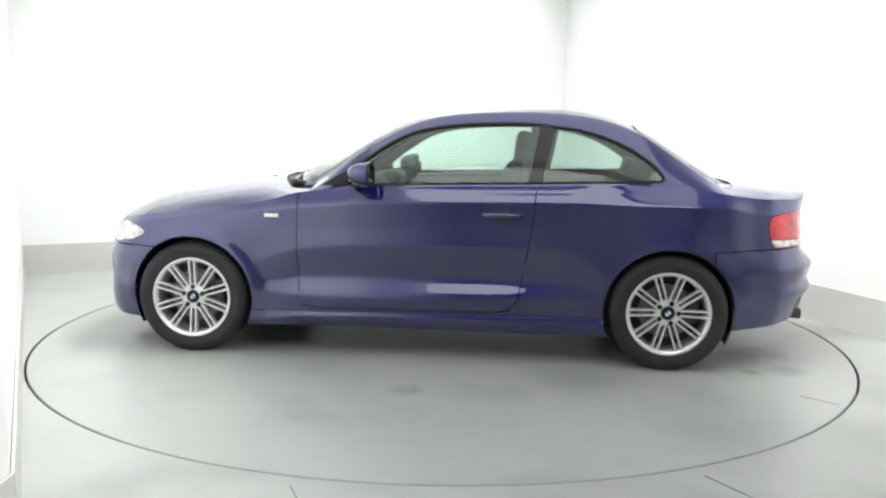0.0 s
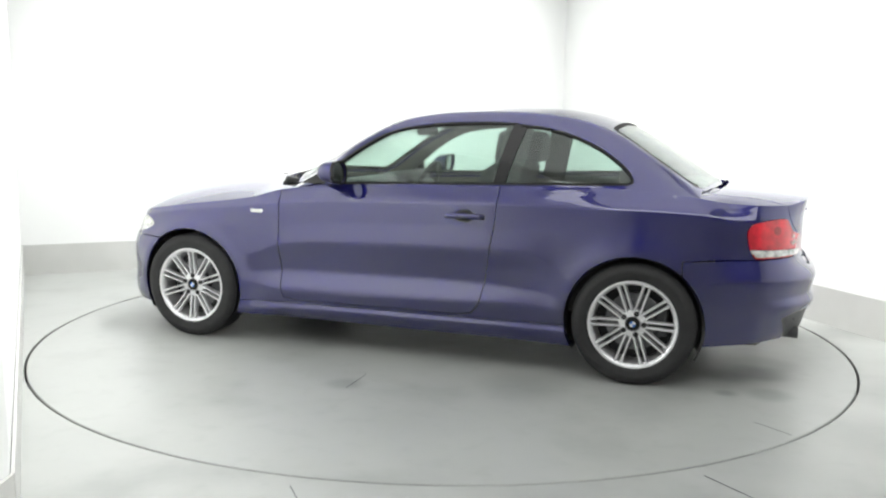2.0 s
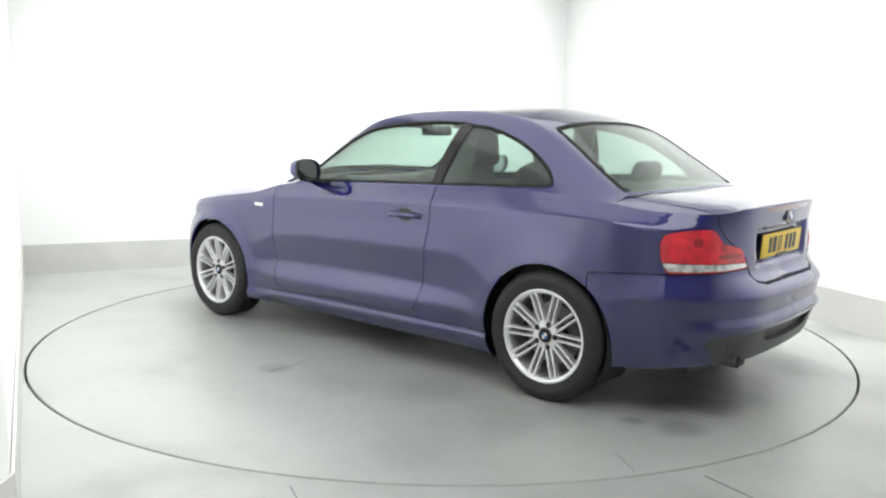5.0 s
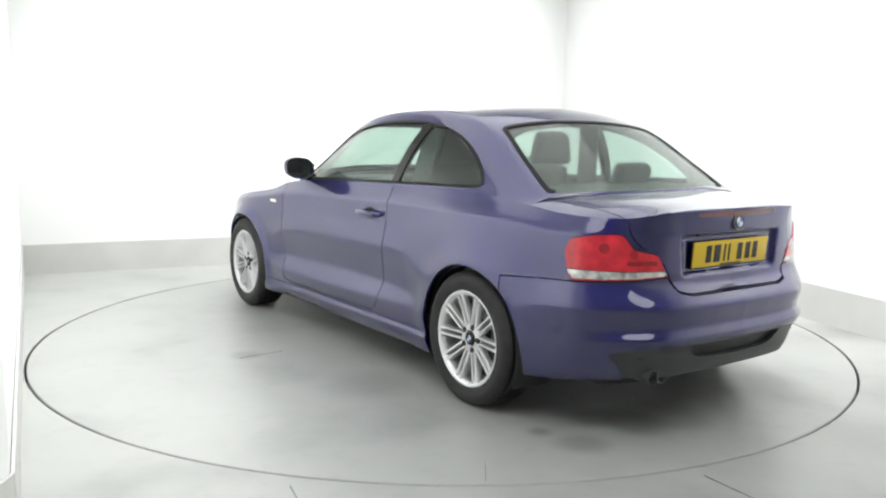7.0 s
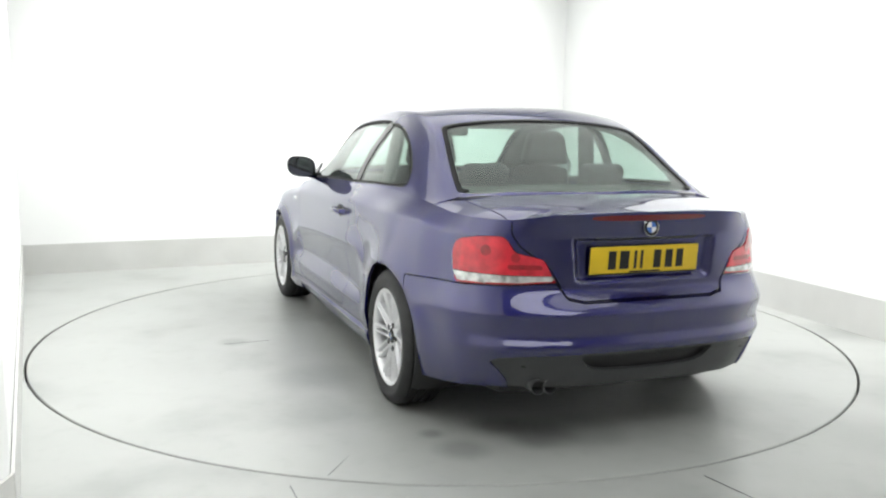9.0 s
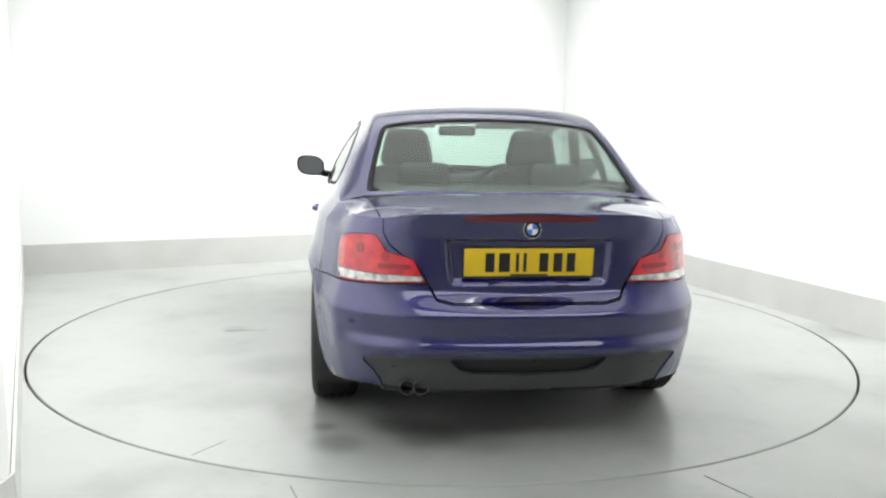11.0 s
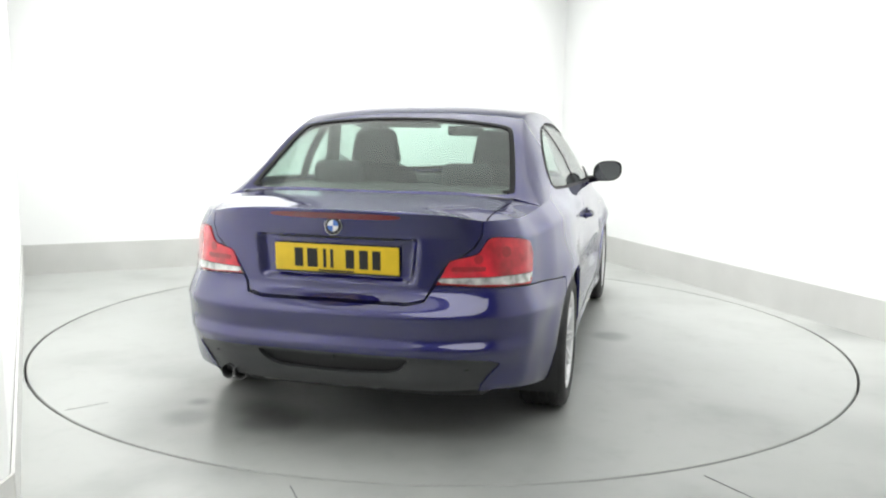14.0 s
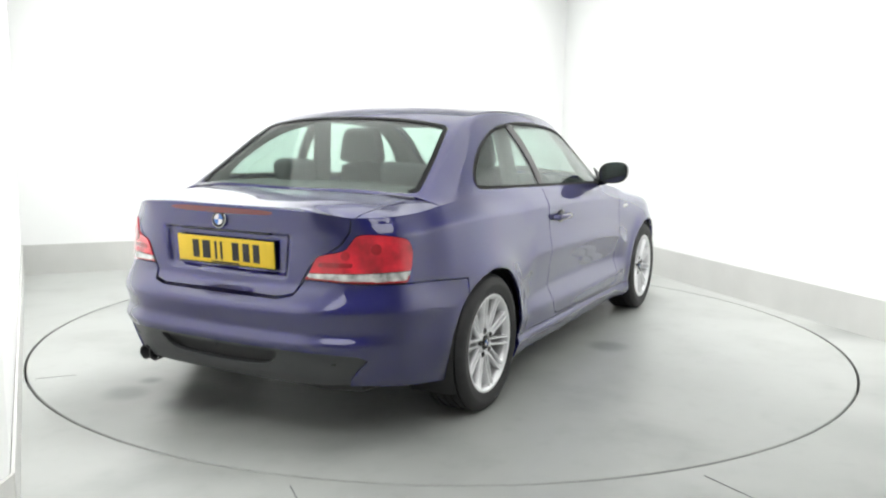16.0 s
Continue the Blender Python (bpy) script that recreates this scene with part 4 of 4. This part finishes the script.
def rear_details():
    roundel(0.034, car, pose(-2.150, 0, 0.902, 6, 0, 90))
    # high brake lamp under the lip of the boot lid
    y = np.linspace(-0.27, 0.27, 31)
    x = -2.1535 + 0.03 * (y / 0.4) ** 2
    half = 0.0105 * np.sqrt(np.clip(1 - (y / 0.275) ** 4, 0, 1)) + 0.001
    rows = [np.stack([x + 0.012, y, 0.942 + half], -1), np.stack([x - 0.004, y, 0.942 + half], -1), np.stack([x - 0.004, y, 0.942 - half], -1), np.stack([x + 0.012, y, 0.942 - half], -1)]
    part("high_brake_lamp", grid(np.array(rows)), DEEP_RED, LID, "slim dark red high-level brake lamp")
    # twin exhaust tips
    for yy in (0.478, 0.424):
        m = moved(lathe([(0.026, -0.14), (0.031, -0.02), (0.032, 0.0), (0.029, 0.001), (0.027, -0.03), (0.026, -0.13), (0.001, -0.13)], 32, "x"), pose(0, 0, 0, 0, 0, 180))
        part("exhaust_tip", moved(m, pose(-2.128, yy, 0.270)), DISC if yy < 0.45 else DARK, REAR_BUMPER, "round steel exhaust tip")
    # small reflectors in the dark bumper insert
    for side in (1, -1):
        part("bumper_groove", moved(rounded_box(0.012, 0.17, 0.010, 0.004), pose(-2.116, 0.46 * side, 0.352, 0, 0, -14 * side)), BLACK, REAR_BUMPER, "narrow groove in the bumper insert")


def wipers():
    for pts in ([(0.80, 0.52, 0.975), (0.83, 0.30, 1.0), (0.865, 0.05, 1.012)], [(0.86, -0.10, 0.985), (0.83, -0.30, 1.0), (0.78, -0.50, 0.985)]):
        w = part("wiper", tube(spline(pts, 20), 0.010, 8), BLACK, car, "black windscreen wiper")
    part("wiper_pivot", moved(rounded_box(0.10, 0.12, 0.05, 0.02), pose(0.79, 0.55, 0.955, 0, -10, 30)), BLACK, car, "black wiper pivot cover")
    for yy in (0.25, -0.25):
        part("washer_jet", moved(rounded_box(0.03, 0.025, 0.012, 0.005), pose(1.02, yy, 0.978, 0, 5, 0)), BLACK, car, "small black washer jet")


door_handles()
door_mirrors()
side_indicators()
number_plate()
rear_details()
wipers()


# ---------------------------------------------------------------- cabin
def seat(x, y, name="front_seat"):
    s = thing(name, "")
    s.parent = car
    s.matrix_basis = pose(x, y, 0)
    tagged(s, "dark grey cloth front seat with a tall head restraint")
    part("seat_cushion", moved(rounded_box(0.52, 0.50, 0.17, 0.06), pose(0.12, 0, 0.50, 0, -8, 0)), SEAT, s)
    rows = []
    for t in np.linspace(0, 1, 14):
        half = 0.245 - 0.05 * t ** 2
        th = 0.085 - 0.03 * t
        a = np.linspace(0, 2 * math.pi, 33)
        ca, sa = np.cos(a), np.sin(a)
        end = math.sqrt(max(0.02, 1 - max(0, (t - 0.88) / 0.12) ** 2 * 0.9))
        rows.append(np.stack([-0.12 - 0.24 * t + th * end * np.sign(sa) * np.abs(sa) ** 0.6, half * end * np.sign(ca) * np.abs(ca) ** 0.5, np.full(33, 0.50 + 0.60 * t)], -1))
    v, f = grid(np.array(rows))
    part("seat_back", (v, f + [list(range(len(v) - 33, len(v) - 1))]), SEAT, s, sharp=60)
    hr = rounded_box(0.10, 0.27, 0.20, 0.045, 5)
    hv = hr[0].copy()
    hv[:, 1] *= 1 - 0.16 * np.clip(hv[:, 2] / 0.1, -1, 1)
    hv[:, 0] -= 0.04 * (hv[:, 1] / 0.13) ** 2
    part("headrest", moved((hv, hr[1]), pose(-0.385, 0, 1.185, 0, -10, 0)), SEAT, s)
    for dy in (-0.06, 0.06):
        part("headrest_post", tube([(-0.36, dy, 1.05), (-0.368, dy, 1.08), (-0.375, dy, 1.12)], 0.007), CHROME, s)


def cabin_fittings():
    for y in (0.36, -0.36):
        seat(-0.12, y)
    bench = thing("rear_bench", "")
    bench.parent = car
    tagged(bench, "dark grey cloth rear bench with two low head restraints")
    part("bench_cushion", moved(rounded_box(0.46, 1.16, 0.16, 0.06), pose(-0.78, 0, 0.52, 0, -10, 0)), SEAT, bench)
    part("bench_back", moved(rounded_box(0.16, 1.16, 0.52, 0.06), pose(-1.10, 0, 0.76, 0, -22, 0)), SEAT, bench)
    for y in (0.33, -0.33):
        part("headrest", moved(rounded_box(0.09, 0.25, 0.13, 0.04, 4), pose(-1.22, y, 1.055, 0, -18, 0)), SEAT, bench)
    part("parcel_shelf", moved(rounded_box(0.46, 1.14, 0.05, 0.02), pose(-1.40, 0, 0.985)), TRIM, car, "grey parcel shelf under the rear window")
    part("boot_trim", moved(rounded_box(0.04, 1.16, 0.6, 0.01), pose(-1.20, 0, 0.66)), BLACK, car, "dark bulkhead behind the rear bench")
    for side in (1, -1):
        part("rear_side_trim", moved(rounded_box(0.66, 0.08, 0.66, 0.03), pose(-0.92, 0.68 * side, 0.65)), TRIM, car, "grey trim beside the rear bench")
    part("dashboard", moved(rounded_box(0.50, 1.40, 0.30, 0.09, 5), pose(0.60, 0, 0.80, 0, 12, 0)), DARK, car, "dark grey dashboard")
    part("instrument_hood", moved(rounded_box(0.24, 0.40, 0.12, 0.05, 4), pose(0.42, -0.36, 0.935, 0, 8, 0)), DARK, car, "dark hood over the instruments")
    part("centre_console", moved(rounded_box(1.0, 0.22, 0.30, 0.05), pose(0.10, 0, 0.45)), DARK, car, "dark centre console")
    part("gear_lever", moved(rounded_box(0.05, 0.05, 0.16, 0.02), pose(0.22, 0, 0.66)), GLOSS_BLACK, car, "black gear lever")
    a = np.linspace(0, 2 * math.pi, 49)
    ring = np.stack([np.zeros(49), 0.185 * np.cos(a), 0.185 * np.sin(a)], -1)
    w = part("steering_wheel", moved(tube(ring, 0.017, 10), pose(0.27, -0.36, 0.88, 0, -24, 0)), BLACK, car, "black steering wheel on the right-hand side")
    part("steering_boss", moved(rounded_box(0.06, 0.17, 0.15, 0.03, 4), pose(0.28, -0.36, 0.875, 0, -24, 0)), DARK, w)
    for ang in (0, 180, 270):
        part("steering_spoke", moved(moved(rounded_box(0.02, 0.16, 0.035, 0.008), pose(0, 0.11, 0)), pose(0.275, -0.36, 0.878, 0, -24, 0) @ pose(0, 0, 0, ang, 0, 0)), DARK, w)
    mir = part("rear_view_mirror", moved(rounded_box(0.035, 0.24, 0.065, 0.016, 4), pose(0.13, -0.02, 1.275, 0, 8, -8)), GLOSS_BLACK, car, "black interior mirror behind the windscreen")
    part("mirror_stalk", tube([(0.14, -0.01, 1.29), (0.17, 0, 1.315), (0.19, 0, 1.325)], 0.012), BLACK, mir)
    part("mirror_glass", moved(rounded_box(0.002, 0.215, 0.05, 0.0008, 1), pose(0.111, -0.022, 1.273, 0, 8, -8)), MIRROR, mir, "interior mirror glass", smooth=False)
    for side in (1, -1):
        part("sun_visor", moved(rounded_box(0.15, 0.38, 0.018, 0.007), pose(0.02, 0.32 * side, 1.318, 0, 16, 0)), LINER, car, "folded-up pale sun visor")
        part("inner_pillar", moved(rounded_box(0.15, 0.03, 0.40, 0.012), pose(-0.615, 0.598 * side, 1.15, 9 * side, -12, 0)), TRIM, car, "grey trim of the centre pillar")


cabin_fittings()


# ---------------------------------------------------------------- what moves: turntable and car turn together
OFFSET = Vector((0.0283, -0.0737, 0.0))


def motions():
    times = [0.5 * k for k in range(33)]
    turn_rows, car_rows = [], []
    for t in times:
        turn = pose(0, 0, 0, 0, 0, ANGLE_0 + ANGLE_RATE * t)
        turn_rows.append((t, turn))
        car_rows.append((t, turn @ Matrix.Translation(OFFSET)))
    walk(turntable, turn_rows)
    walk(car, car_rows)


motions()
